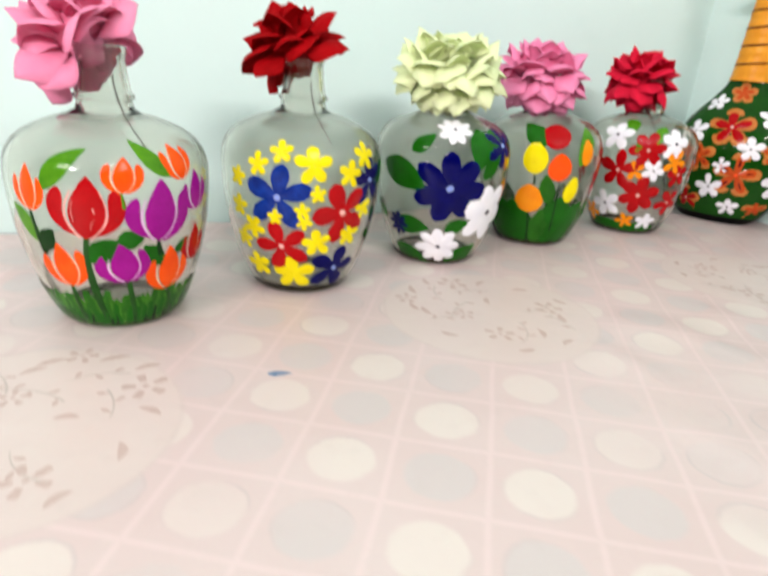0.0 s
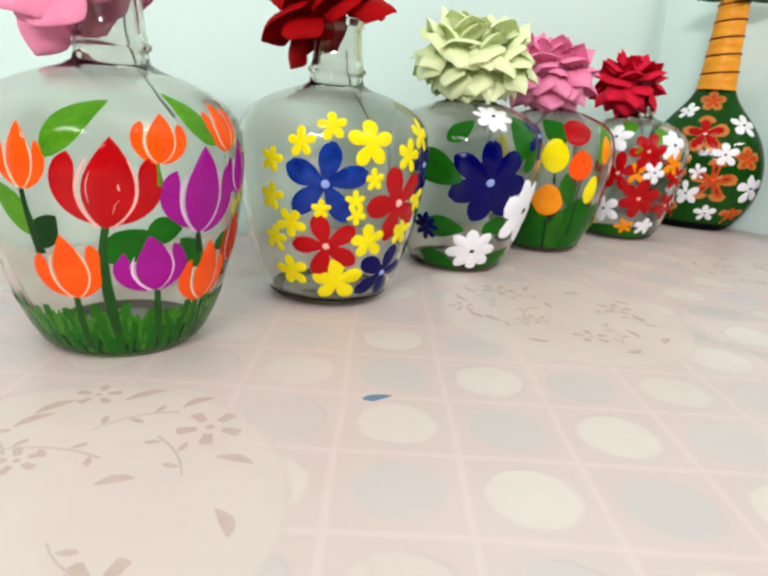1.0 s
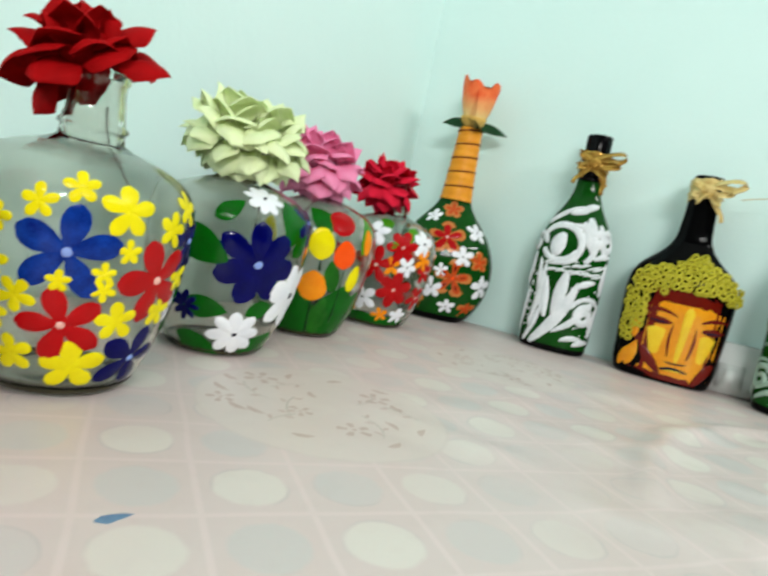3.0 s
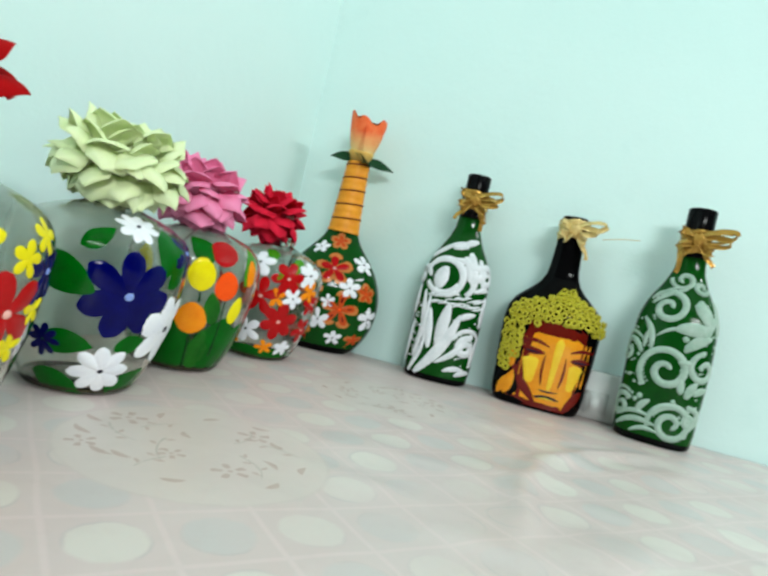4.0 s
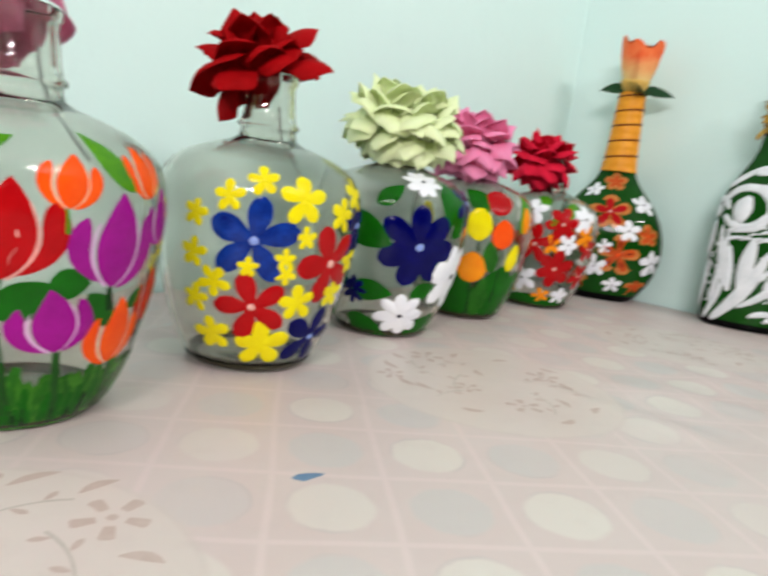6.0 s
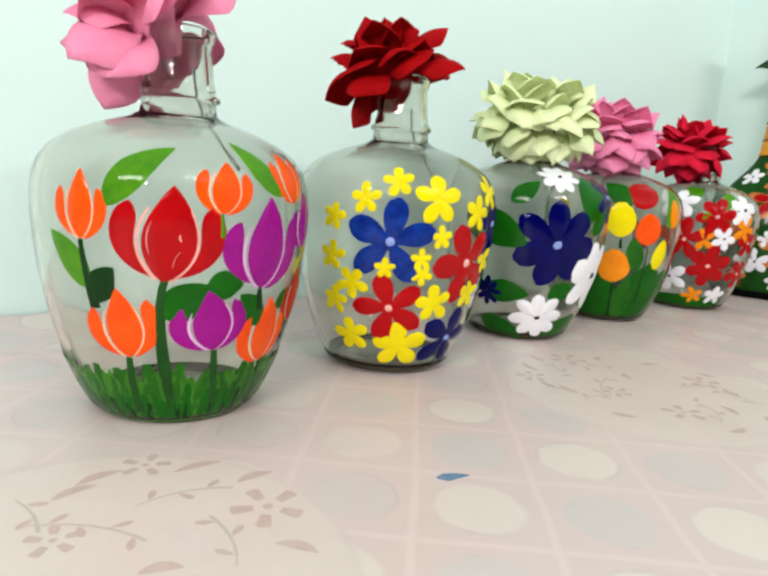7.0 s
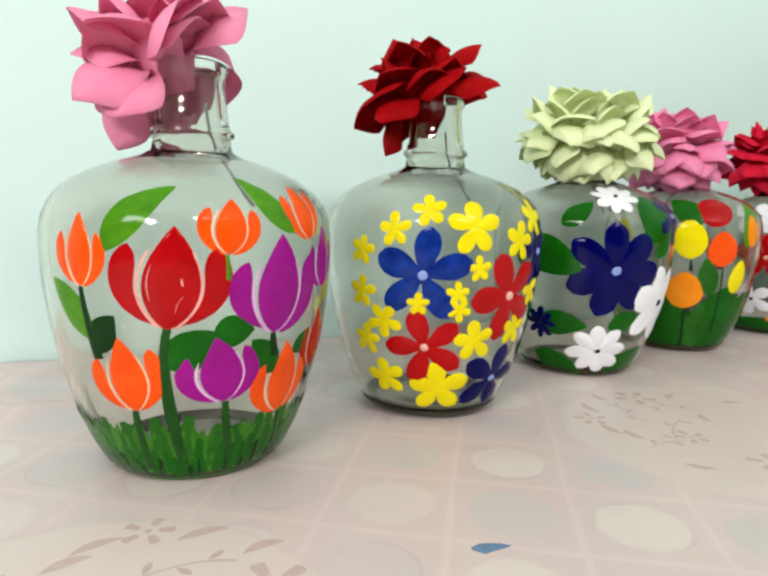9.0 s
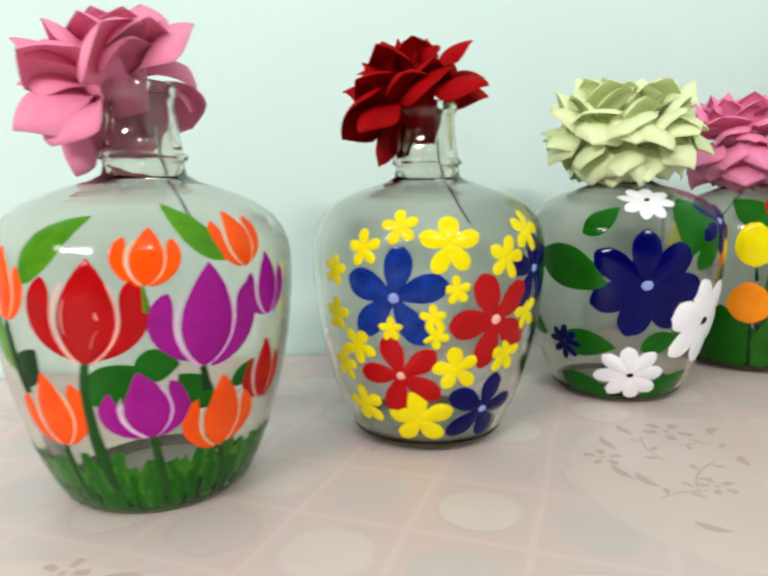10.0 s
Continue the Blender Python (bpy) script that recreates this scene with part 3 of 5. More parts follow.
DEEP, WIDE = 1.15, 1.95
table = thing("table", pose(0, 0, 0), "wooden table pushed into the corner of the room", "table")
WOOD = paint("brown_table_wood", (0.22, 0.12, 0.06), (0.14, 0.07, 0.035), 0.5, scale=12)
bm = bmesh.new()
slab(bm, 0.002, WIDE, 0.002, DEEP, -0.030, -0.004)
part("tabletop", bm, WOOD, table, smooth=False)
for u, v in ((0.06, 0.06), (WIDE - 0.10, 0.06), (WIDE - 0.10, DEEP - 0.10), (0.06, DEEP - 0.10)):
    bm = bmesh.new()
    slab(bm, u, u + 0.05, v, v + 0.05, LOW, -0.030)
    part("leg", bm, WOOD, table, smooth=False)

cover = thing("table_cover", pose(0, 0, 0), "pale pink vinyl table cover printed with discs and flowers", "table cover")
bm = bmesh.new()
rows = []
for u in steps(0.002, 0.003, 1.5, WIDE + 0.004, 0.05, 0.009):
    row = []
    for v in steps(0.002, 0.003, 0.95, DEEP + 0.004, 0.04, 0.008):
        p = on_table(u, v)
        row.append(bm.verts.new(p + Vector((0, 0, floor_height(p)))))
    rows.append(row)
grid_faces(bm, rows)
front_edge, side_edge = [row[-1].co.copy() for row in rows], [v.co.copy() for v in rows[-1]]
part("sheet", bm, VINYL, cover)
for name, edge, out in (("front_flap", front_edge, ALONG_RIGHT), ("side_flap", side_edge, ALONG_LEFT)):
    bm = bmesh.new()
    grid_faces(bm, [[bm.verts.new(co + out * (0.003 * min(1, 8 * f) + 0.004 * f * math.sin(k * 0.7)) + Vector((0, 0, -0.18 * f))) for k, co in enumerate(edge)] for f in (0, 0.02, 0.1, 0.4, 0.7, 1.0)])
    part(name, bm, VINYL, cover)


# ---- the print on the sheet ----
def flat_stroke(bm, spine, width, z=0.0009):
    rows, n = [], len(spine)
    for i, p in enumerate(spine):
        a, b = Vector(spine[max(i - 1, 0)]), Vector(spine[min(i + 1, n - 1)])
        d = (b - a).normalized()
        h = width(i / (n - 1))
        row = []
        for q in (-1, 0, 1):
            x, y = p[0] - d.y * h * q, p[1] + d.x * h * q
            row.append(bm.verts.new((x, y, floor_height(Vector((x, y, 0))) + 0.00014)))
        rows.append(row)
    grid_faces(bm, rows)


def sprig(bm, x, y, size, turn, rng):
    for k in range(5):
        a = turn + k * 1.2566 + rng.uniform(-0.1, 0.1)
        p = [(x + math.cos(a) * size * s, y + math.sin(a) * size * s) for s in (0.42, 0.52, 0.68, 0.84, 0.98, 1.06)]
        flat_stroke(bm, p, lambda s: size * 0.25 * (0.55 + 0.45 * s) * min(1, 5 * (1 - s) + 0.45))
    r = size * 0.16
    flat_stroke(bm, [(x - r, y), (x - r / 2, y), (x, y), (x + r / 2, y), (x + r, y)], lambda s: r * math.sqrt(max(0.02, 1 - (2 * s - 1) ** 2)))


# one printed field: blossoms (x, y, size, turn), single leaves (x, y, length, turn) and curved stems (x, y, turn, bend, steps) about its middle
BLOSSOMS = ((-0.0046, 0.0767, 0.0098, 0.3), (0.0507, 0.0464, 0.0135, 0.9), (-0.045, -0.012, 0.0120, 0.2), (0.030, -0.045, 0.0125, 1.1), (-0.018, 0.022, 0.0090, 0.6))
LEAVES = (
    (-0.0300, 0.0473, 0.0170, 42), (-0.0260, 0.0585, 0.0190, 42), (0.0091, 0.0709, 0.0200, 31), (0.0363, 0.0640, 0.0165, 36), (0.0560, 0.0230, 0.0160, -20), (-0.0620, 0.0180, 0.0150, 80), (-0.0200, -0.0400, 0.0170, 200),
    (0.0050, -0.0620, 0.0160, 20), (0.0600, -0.0100, 0.0160, -70), (-0.0600, -0.0400, 0.0150, 130), (0.0150, 0.0050, 0.0140, 15), (-0.0420, -0.0620, 0.0140, -30), (0.0480, -0.0620, 0.0150, 60),
)
STEMS = ((0.0018, 0.0435, 48, -0.13, 8), (-0.0427, 0.0467, -35, -0.12, 6), (-0.030, 0.030, 10, -0.10, 9), (-0.055, -0.030, -20, 0.14, 9), (0.010, -0.025, -60, 0.16, 8), (0.045, 0.010, 100, 0.12, 7), (-0.010, -0.070, 30, 0.10, 7))
rng = random.Random(11)
petals, lines = bmesh.new(), bmesh.new()
for (cx, cy, r), spin in zip(MEDALLIONS, (75, 0, 140, 210, 300)):
    c, q = math.cos(radians(spin)), math.sin(radians(spin))
    for x, y, size, turn in BLOSSOMS:
        sprig(petals, cx + x * c - y * q, cy + x * q + y * c, size, turn + radians(spin), rng)
    for x, y, length, turn in LEAVES:
        b, lx, ly = radians(turn + spin), cx + x * c - y * q, cy + x * q + y * c
        flat_stroke(petals, [(lx + math.cos(b) * length * s - math.sin(b) * 0.0022 * math.sin(3 * s), ly + math.sin(b) * length * s + math.cos(b) * 0.0022 * math.sin(3 * s)) for s in (0, 0.2, 0.4, 0.6, 0.8, 1)], lambda s: 0.0027 * math.sin(math.pi * (0.04 + 0.92 * s)))
    for x, y, turn, bend, count in STEMS:
        way, px, py, curve = radians(turn + spin), cx + x * c - y * q, cy + x * q + y * c, []
        for step in range(count):
            curve.append((px, py))
            px, py, way = px + 0.0055 * math.cos(way), py + 0.0055 * math.sin(way), way + bend
        flat_stroke(lines, curve, lambda s: 0.0004 + 0.0004 * s)
        for k in range(1, len(curve) - 1, 2):
            b = radians(turn + spin) + bend * k + (0.9 if k % 4 == 1 else -0.9)
            lx, ly = curve[k]
            flat_stroke(petals, [(lx + math.cos(b) * 0.0085 * s, ly + math.sin(b) * 0.0085 * s) for s in (0.15, 0.4, 0.65, 0.85, 1)], lambda s: 0.0016 * math.sin(math.pi * (0.06 + 0.88 * s)))
for name, bm, material in (("flower_print", petals, PRINT), ("stem_print", lines, PRINT_GREY)):
    tagged(part(name, bm, material, cover), "faded brown flower print", kind="stuff")
bm = bmesh.new()
flat_stroke(bm, [(-0.057, 0.3585), (-0.053, 0.359), (-0.049, 0.3605), (-0.045, 0.3615), (-0.041, 0.362)], lambda s: 0.0042 * (1 - s) ** 0.6 * min(1, 6 * s + 0.2))
part("paint_spot", bm, BLUE_STAIN, cover, "small blue smear of dried paint")


# ---- round clear bottles ----
DEMIJOHN = [(0, 0.034), (0.0015, 0.040), (0.005, 0.0432), (0.015, 0.0485), (0.03, 0.0548), (0.045, 0.0592), (0.06, 0.0628), (0.075, 0.0655), (0.09, 0.0672), (0.105, 0.0680), (0.115, 0.0678), (0.122, 0.0668), (0.129, 0.0640), (0.135, 0.0595), (0.140, 0.0530), (0.145, 0.0430), (0.1485, 0.0335), (0.151, 0.0255), (0.154, 0.0198), (0.158, 0.0187)]
DEMIJOHN = [(z, r * (1.018 if z < 0.15 else 1.0)) for z, r in DEMIJOHN]
NECK = [(0.1605, 0.0187), (0.1615, 0.0205), (0.1635, 0.0207), (0.1650, 0.0188), (0.170, 0.0176), (0.186, 0.0160), (0.190, 0.0162), (0.1915, 0.0175), (0.1955, 0.0175), (0.1965, 0.0166)]
ROUND = Surface(DEMIJOHN)
ROUND_BODY = shell(ROUND, finer(DEMIJOHN, 0.005) + NECK, 0.0036, 0.0050, 80)
ROUND_MESH = None


def round_bottle(x, y, tx, ty, label, size=1.0):
    """A squat clear bottle with its short neck."""
    global ROUND_MESH
    ob = thing("painted_bottle", facing(x, y, tx, ty) @ Matrix.Scale(size, 4), label, "bottle", "round painted bottles in a row")
    if ROUND_MESH is None:
        body = part("glass_body", ROUND_BODY, CLEAR, ob, "clear glass body and neck")
        ROUND_MESH = body.data
    else:
        body = new("glass_body", ROUND_MESH)
        body.parent = ob
        tagged(body, "clear glass body and neck")
    # opaque ring: thick foot glass and its contact shade put into one dark colour
    bm = bmesh.new()
    grid_faces(bm, [[bm.verts.new((r * math.cos(a), r * math.sin(a), z)) for a in np.linspace(0, 2 * math.pi, 60, endpoint=False)] for r, z in ((ROUND.half(z) + 0.0006, z) for z in (0.0003, 0.0015, 0.003, 0.0045, 0.0060))], True)
    part("foot_shade_ring", bm, FOOT_SHADE, ob, "dark olive rim of the thick glass foot, contact shade put into its colour")
    return ob


FOOT_SHADE = paint("olive_foot_shade", (0.050, 0.048, 0.024), (0.022, 0.022, 0.010), 0.22, scale=40, bump=0.0002)
rng = random.Random(5)
tulip_bottle = round_bottle(-0.1912, 0.4450, -0.10, 0.14, "clear round glass bottle painted with red, purple and orange tulips", 0.992)
for row in (
    ("red", -0.130, 0.0771, 0.0428, 84, 1.09), ("purple", 0.560, 0.0726, 0.0440, 86, 1.02), ("purple", 0.229, 0.0432, 0.0314, 98, 1.16),
    ("orange", -0.660, 0.0940, 0.0304, 91, 0.84), ("orange", 0.238, 0.1079, 0.0238, 84, 1.10), ("orange", 0.867, 0.1133, 0.0266, 99, 0.90),
    ("orange", -0.395, 0.0400, 0.0344, 95, 0.94), ("orange", 0.715, 0.0325, 0.0360, 92, 0.95), ("purple", 1.06, 0.0900, 0.0290, 92, 0.95), ("red", 1.08, 0.0500, 0.0300, 93, 0.9),
):
    tulip(ROUND, tulip_bottle, *row, rng)
for row in (
    ("leaf", -0.485, 0.1088, 0.0385, 48, 0.24), ("leaf", 0.715, 0.1164, 0.0345, 123, 0.22), ("leaf", -0.620, 0.0715, 0.0330, 130, 0.26), ("dark", -0.605, 0.0655, 0.0205, 57, 0.42),
    ("green", -0.148, 0.0604, 0.0262, 37, 0.42), ("green", 0.148, 0.0743, 0.0178, 4, 0.50), ("green", 0.598, 0.0531, 0.0220, 126, 0.38), ("green", 0.760, 0.0612, 0.0160, 39, 0.34),
):
    leaf(ROUND, tulip_bottle, *row, rng)
for row in (
    ("deep", -0.121, 0.0780, -0.215, 0.0560, -0.060, 0.0034, 1.1), ("deep", 0.240, 0.0432, 0.27, 0.0233, 0.324, 0.0030), ("deep", -0.400, 0.0401, -0.410, 0.0224, -0.395, 0.0067),
    ("deep", 0.735, 0.0325, 0.790, 0.0181, 0.88, 0.0035), ("dark", -0.660, 0.0940, -0.645, 0.0781, -0.600, 0.0630, 0.85), ("leaf", 0.232, 0.1081, 0.238, 0.1024, 0.240, 0.0970, 0.45), ("dark", 0.558, 0.0727, 0.570, 0.066, 0.590, 0.0610, 0.9),
):
    stem(ROUND, tulip_bottle, *row)
# pale dabs on the petals of the big red tulip
for w, z, length, turn, half in ((-0.015, 0.0950, 0.0040, 100, 0.0011), (-0.205, 0.0880, 0.0170, 86, 0.0004), (-0.070, 0.0830, 0.0100, 65, 0.0003)):
    bm = bmesh.new()
    stroke(bm, ROUND, w, z, straight(length, 8, 0, 0.12), pointed(half), radians(turn), PROUD + 0.0007, 2)
    part("brush_mark", bm, PAINTS["red_line"], tulip_bottle)
bm = bmesh.new()
grid_faces(bm, [[bm.verts.new(ROUND.at(-1.5 + 3.0 * k / 149, arc + (0.0022 * math.sin(k * 1.7) + 0.0020 * math.sin(k * 0.61)) * (arc > 0.026), 0.0005)) for k in range(150)] for arc in (0.0065, 0.012, 0.017, 0.022, 0.027, 0.0385)])
part("painted_ground", bm, PAINTS["wash"], tulip_bottle, "thin green wash under the painted grass")
for colour, count, tall, half, low in (("stem", 48, 0.038, 0.0052, 0.003), ("green", 44, 0.031, 0.0062, 0.0015), ("dark", 18, 0.024, 0.0046, 0.0012)):
    bm = bmesh.new()
    for k in range(count):
        w = -1.5 + 3.0 * (k + rng.random()) / count
        h = tall * rng.uniform(0.55, 1.0)
        tilt = rng.uniform(-0.16, 0.16)
        stroke(bm, ROUND, w, low, [(tilt * h * s * s, h * s) for s in (0, 0.3, 0.6, 0.85, 1)], lambda s: half * (1 - 0.85 * s) ** 0.5 * 0.9, 0, 0.0007 + 0.00004 * (k % 3) + {"stem": 0, "green": 0.0001, "dark": 0.0002}[colour], 2)
    part("painted_grass", bm, PAINTS[colour], tulip_bottle, "painted grass blades along the foot of the bottle")

flower_bottle = round_bottle(-0.0663, 0.5403, -0.08, 0.14, "clear round glass bottle painted with blue, red and yellow flowers")
for row in (
    ("blue", 5, -0.085, 0.0911, 0.0285, 84), ("red", 5, -0.06, 0.0493, 0.0240, 108), ("red", 5, 0.713, 0.0789, 0.0280, 113), ("navy", 5, 0.732, 0.0276, 0.0233, 80),
    ("navy", 5, 1.12, 0.1036, 0.0220, 98),
):
    flower(ROUND, flower_bottle, *row, rng)
for row in (
    ("yellow", 5, 0.327, 0.1179, 0.0160, 92), ("yellow", 5, -0.044, 0.1267, 0.0098, 100), ("yellow", 5, -0.32, 0.1160, 0.0098, 95), ("yellow", 5, -0.628, 0.1041, 0.0088, 76),
    ("yellow", 5, -0.644, 0.0795, 0.0098, 84), ("yellow", 5, -0.44, 0.0637, 0.0110, 125), ("yellow", 5, -0.645, 0.0512, 0.0095, 81), ("yellow", 5, -0.480, 0.0285, 0.0128, 99),
    ("yellow", 5, 0.085, 0.0232, 0.0180, 94), ("yellow", 5, 0.408, 0.0528, 0.0130, 99), ("yellow", 5, 0.792, 0.1103, 0.0115, 77), ("yellow", 5, 1.037, 0.1240, 0.0120, 80),
    ("yellow", 5, 0.385, 0.0950, 0.0076, 96), ("yellow", 5, 0.211, 0.0812, 0.0070, 95), ("yellow", 5, 0.229, 0.0715, 0.0070, -85),
):
    flower(ROUND, flower_bottle, *row, rng)
for row in (
    ("yellow", 5, -0.121, 0.0747, 0.0070, 90), ("yellow", 5, 0.87, 0.0585, 0.0112, 91), ("yellow", 5, 1.06, 0.0805, 0.0105, 105),
):
    flower(ROUND, flower_bottle, *row, rng)

blue_bottle = round_bottle(0.0633, 0.6484, -0.05, 0.14, "clear round glass bottle painted with blue and white flowers")
for row in (
    ("green", -0.776, 0.1051, 0.0540, -23, 0.33), ("green", -0.295, 0.1186, 0.027, 44, 0.38), ("green", 1.05, 0.1400, 0.0420, -100, 0.42), ("green", 0.74, 0.1405, 0.0440, -96, 0.40), ("green", 0.789, 0.0955, 0.0297, 45, 0.35),
    ("green", -1.203, 0.0592, 0.0279, -30, 0.35), ("green", -0.62, 0.0400, 0.040, 4, 0.32), ("green", -0.735, 0.0170, 0.0400, -31, 0.38), ("green", 0.305, 0.0416, 0.0260, 23, 0.38),
    ("green", 0.40, 0.0035, 0.0420, 35, 0.36), ("green", 0.785, 0.0584, 0.028, 152, 0.33),
):
    leaf(ROUND, blue_bottle, *row, rng)
for row in (
    ("navy", 7, 0.300, 0.0862, 0.0372, -161), ("navy", 8, -0.545, 0.0430, 0.0132, 84), ("white", 8, 0.320, 0.1392, 0.0178, 166), ("white", 8, 0.229, 0.0235, 0.0228, -172),
    ("white", 6, 1.03, 0.0604, 0.0320, -130), ("navy", 6, 1.16, 0.1255, 0.0235, 91),
):
    flower(ROUND, blue_bottle, *row, rng)

bud_bottle = round_bottle(0.187, 0.746, -0.09, 0.11, "clear round glass bottle painted with yellow and orange tulips")
for row in (
    ("yellow", 0.138, 0.0892, 0.0350, 96, 0.86), ("amber", 0.12, 0.0440, 0.0340, 96, 1.02), ("orange", 0.548, 0.0828, 0.0310, 97, 0.95), ("yellow", 0.778, 0.0580, 0.0310, 84, 0.62),
    ("red", 0.386, 0.1172, 0.0320, 84, 1.05), ("amber", 0.98, 0.1000, 0.0290, 91, 0.7), ("yellow", -0.75, 0.0900, 0.0320, 92, 0.85),
):
    tulip(ROUND, bud_bottle, *row, rng, True)
for row in (
    ("green", 0.22, 0.1180, 0.0360, 128, 0.42), ("leaf", 0.855, 0.1000, 0.0480, 75, 0.28), ("stem", 0.452, 0.0560, 0.0360, 105, 0.32), ("green", 0.60, 0.004, 0.068, 82, 0.42), ("green", 0.02, 0.004, 0.060, 105, 0.42),
    ("green", -0.30, 0.004, 0.058, 100, 0.42), ("green", 0.95, 0.004, 0.060, 78, 0.42), ("stem", 0.30, 0.004, 0.050, 88, 0.30), ("green", -0.75, 0.004, 0.060, 95, 0.42), ("green", 1.5, 0.004, 0.062, 92, 0.42),
    ("green", 2.1, 0.004, 0.062, 88, 0.42), ("green", 2.8, 0.004, 0.062, 92, 0.42), ("green", -1.4, 0.004, 0.062, 88, 0.42), ("green", -2.1, 0.004, 0.062, 92, 0.42),
):
    leaf(ROUND, bud_bottle, *row, rng)
for row in (("dark", 0.138, 0.0885, 0.141, 0.083, 0.15, 0.0780, 0.5), ("dark", 0.12, 0.0440, 0.130, 0.0234, 0.15, 0.005, 0.55), ("dark", 0.548, 0.0828, 0.57, 0.0554, 0.62, 0.019, 0.45)):
    stem(ROUND, bud_bottle, *row)

red_bottle = round_bottle(0.335, 0.835, -0.09, 0.11, "clear round glass bottle painted with red, white and amber flowers")
for row in (
    ("green", -0.95, 0.006, 0.070, 4, 0.2), ("leaf", -0.25, 0.1450, 0.030, -57, 0.35), ("green", 0.1, 0.004, 0.045, 12, 0.25), ("green", 1.2, 0.006, 0.05, 20, 0.25), ("leaf", 0.65, 0.1400, 0.030, -120, 0.3),
    ("leaf", 0.10, 0.1080, 0.020, 60, 0.35),
):
    leaf(ROUND, red_bottle, *row, rng)
for row in (
    ("red", 6, 0.32, 0.056, 0.0256, 22), ("red", 5, -0.129, 0.0849, 0.0251, 87), ("red", 6, 0.317, 0.1130, 0.0228, -169), ("white", 5, -0.32, 0.0398, 0.0199, -179), ("white", 5, 0.484, 0.0887, 0.0148, -149),
    ("white", 5, -0.27, 0.1270, 0.0194, 164), ("white", 5, 0.80, 0.1220, 0.0205, 83), ("white", 5, 0.663, 0.0203, 0.0137, 162), ("amber", 5, 0.16, 0.0863, 0.0131, 177), ("amber", 5, 0.173, 0.0192, 0.0120, -177),
    ("red", 5, 1.00, 0.0485, 0.0186, 126), ("amber", 5, 0.86, 0.1000, 0.0171, 141), ("amber", 5, -0.76, 0.0249, 0.0142, 131), ("red", 5, 1.0, 0.0850, 0.0171, 30), ("red", 6, -1.1, 0.08, 0.0251, 40),
):
    flower(ROUND, red_bottle, *row, rng)


# ---- paper roses in the bottle mouths ----
def petal_mesh(name, material, length, width, curl, roll, point):
    """One broad paper petal from its root at the origin, along +x: its margins roll back towards a sharp tip."""
    bm = bmesh.new()
    front, back = [], []
    n, m = 10, 8
    for side, rows in ((0.00025, front), (-0.00025, back)):
        for i in range(n + 1):
            s = i / n
            h = width * (0.34 + 0.66 * math.sin(math.pi / 2 * min(1, s / 0.55))) if s < 0.55 else width * max(0.015, 1 - ((s - 0.55) / 0.45) ** point)
            row = []
            for k in range(m + 1):
                q = 2 * k / m - 1
                x = length * s * (1 - 0.10 * curl * s * s)
                arch = length * (0.20 * math.sin(math.pi * s * 0.75) - 0.30 * curl * s**3)
                z = arch + 0.18 * width * q * q * (1 - s) - roll * h * (0.30 * q * q + 0.45 * q**4) * min(1, 1.6 * s)
                row.append(bm.verts.new((x, h * q * (1 - 0.16 * roll * q * q * s), z + 0.0008 * math.sin(4 * q + 5 * s) * s + side)))
            rows.append(row)
    grid_faces(bm, front)
    grid_faces(bm, back)
    for a, b in ((front[0], back[0]), (front[-1], back[-1]), ([r[0] for r in front], [r[0] for r in back]), ([r[-1] for r in front], [r[-1] for r in back])):
        grid_faces(bm, [a, b])
    me = bpy.data.meshes.new(name)
    bmesh.ops.recalc_face_normals(bm, faces=bm.faces)
    bm.to_mesh(me)
    bm.free()
    me.materials.append(material)
    me.polygons.foreach_set("use_smooth", [True] * len(me.polygons))
    return me


def held_off(p, neck):
    """Whether a petal there would cut into the bottle's neck or hang before its open side."""
    d = Vector((p.x - neck[0], p.y - neck[1]))
    return (p.z < 0.198 and d.length < 0.0225) or (p.z < 0.181 and d.y < 0.0 and -0.010 < d.x < 0.030)


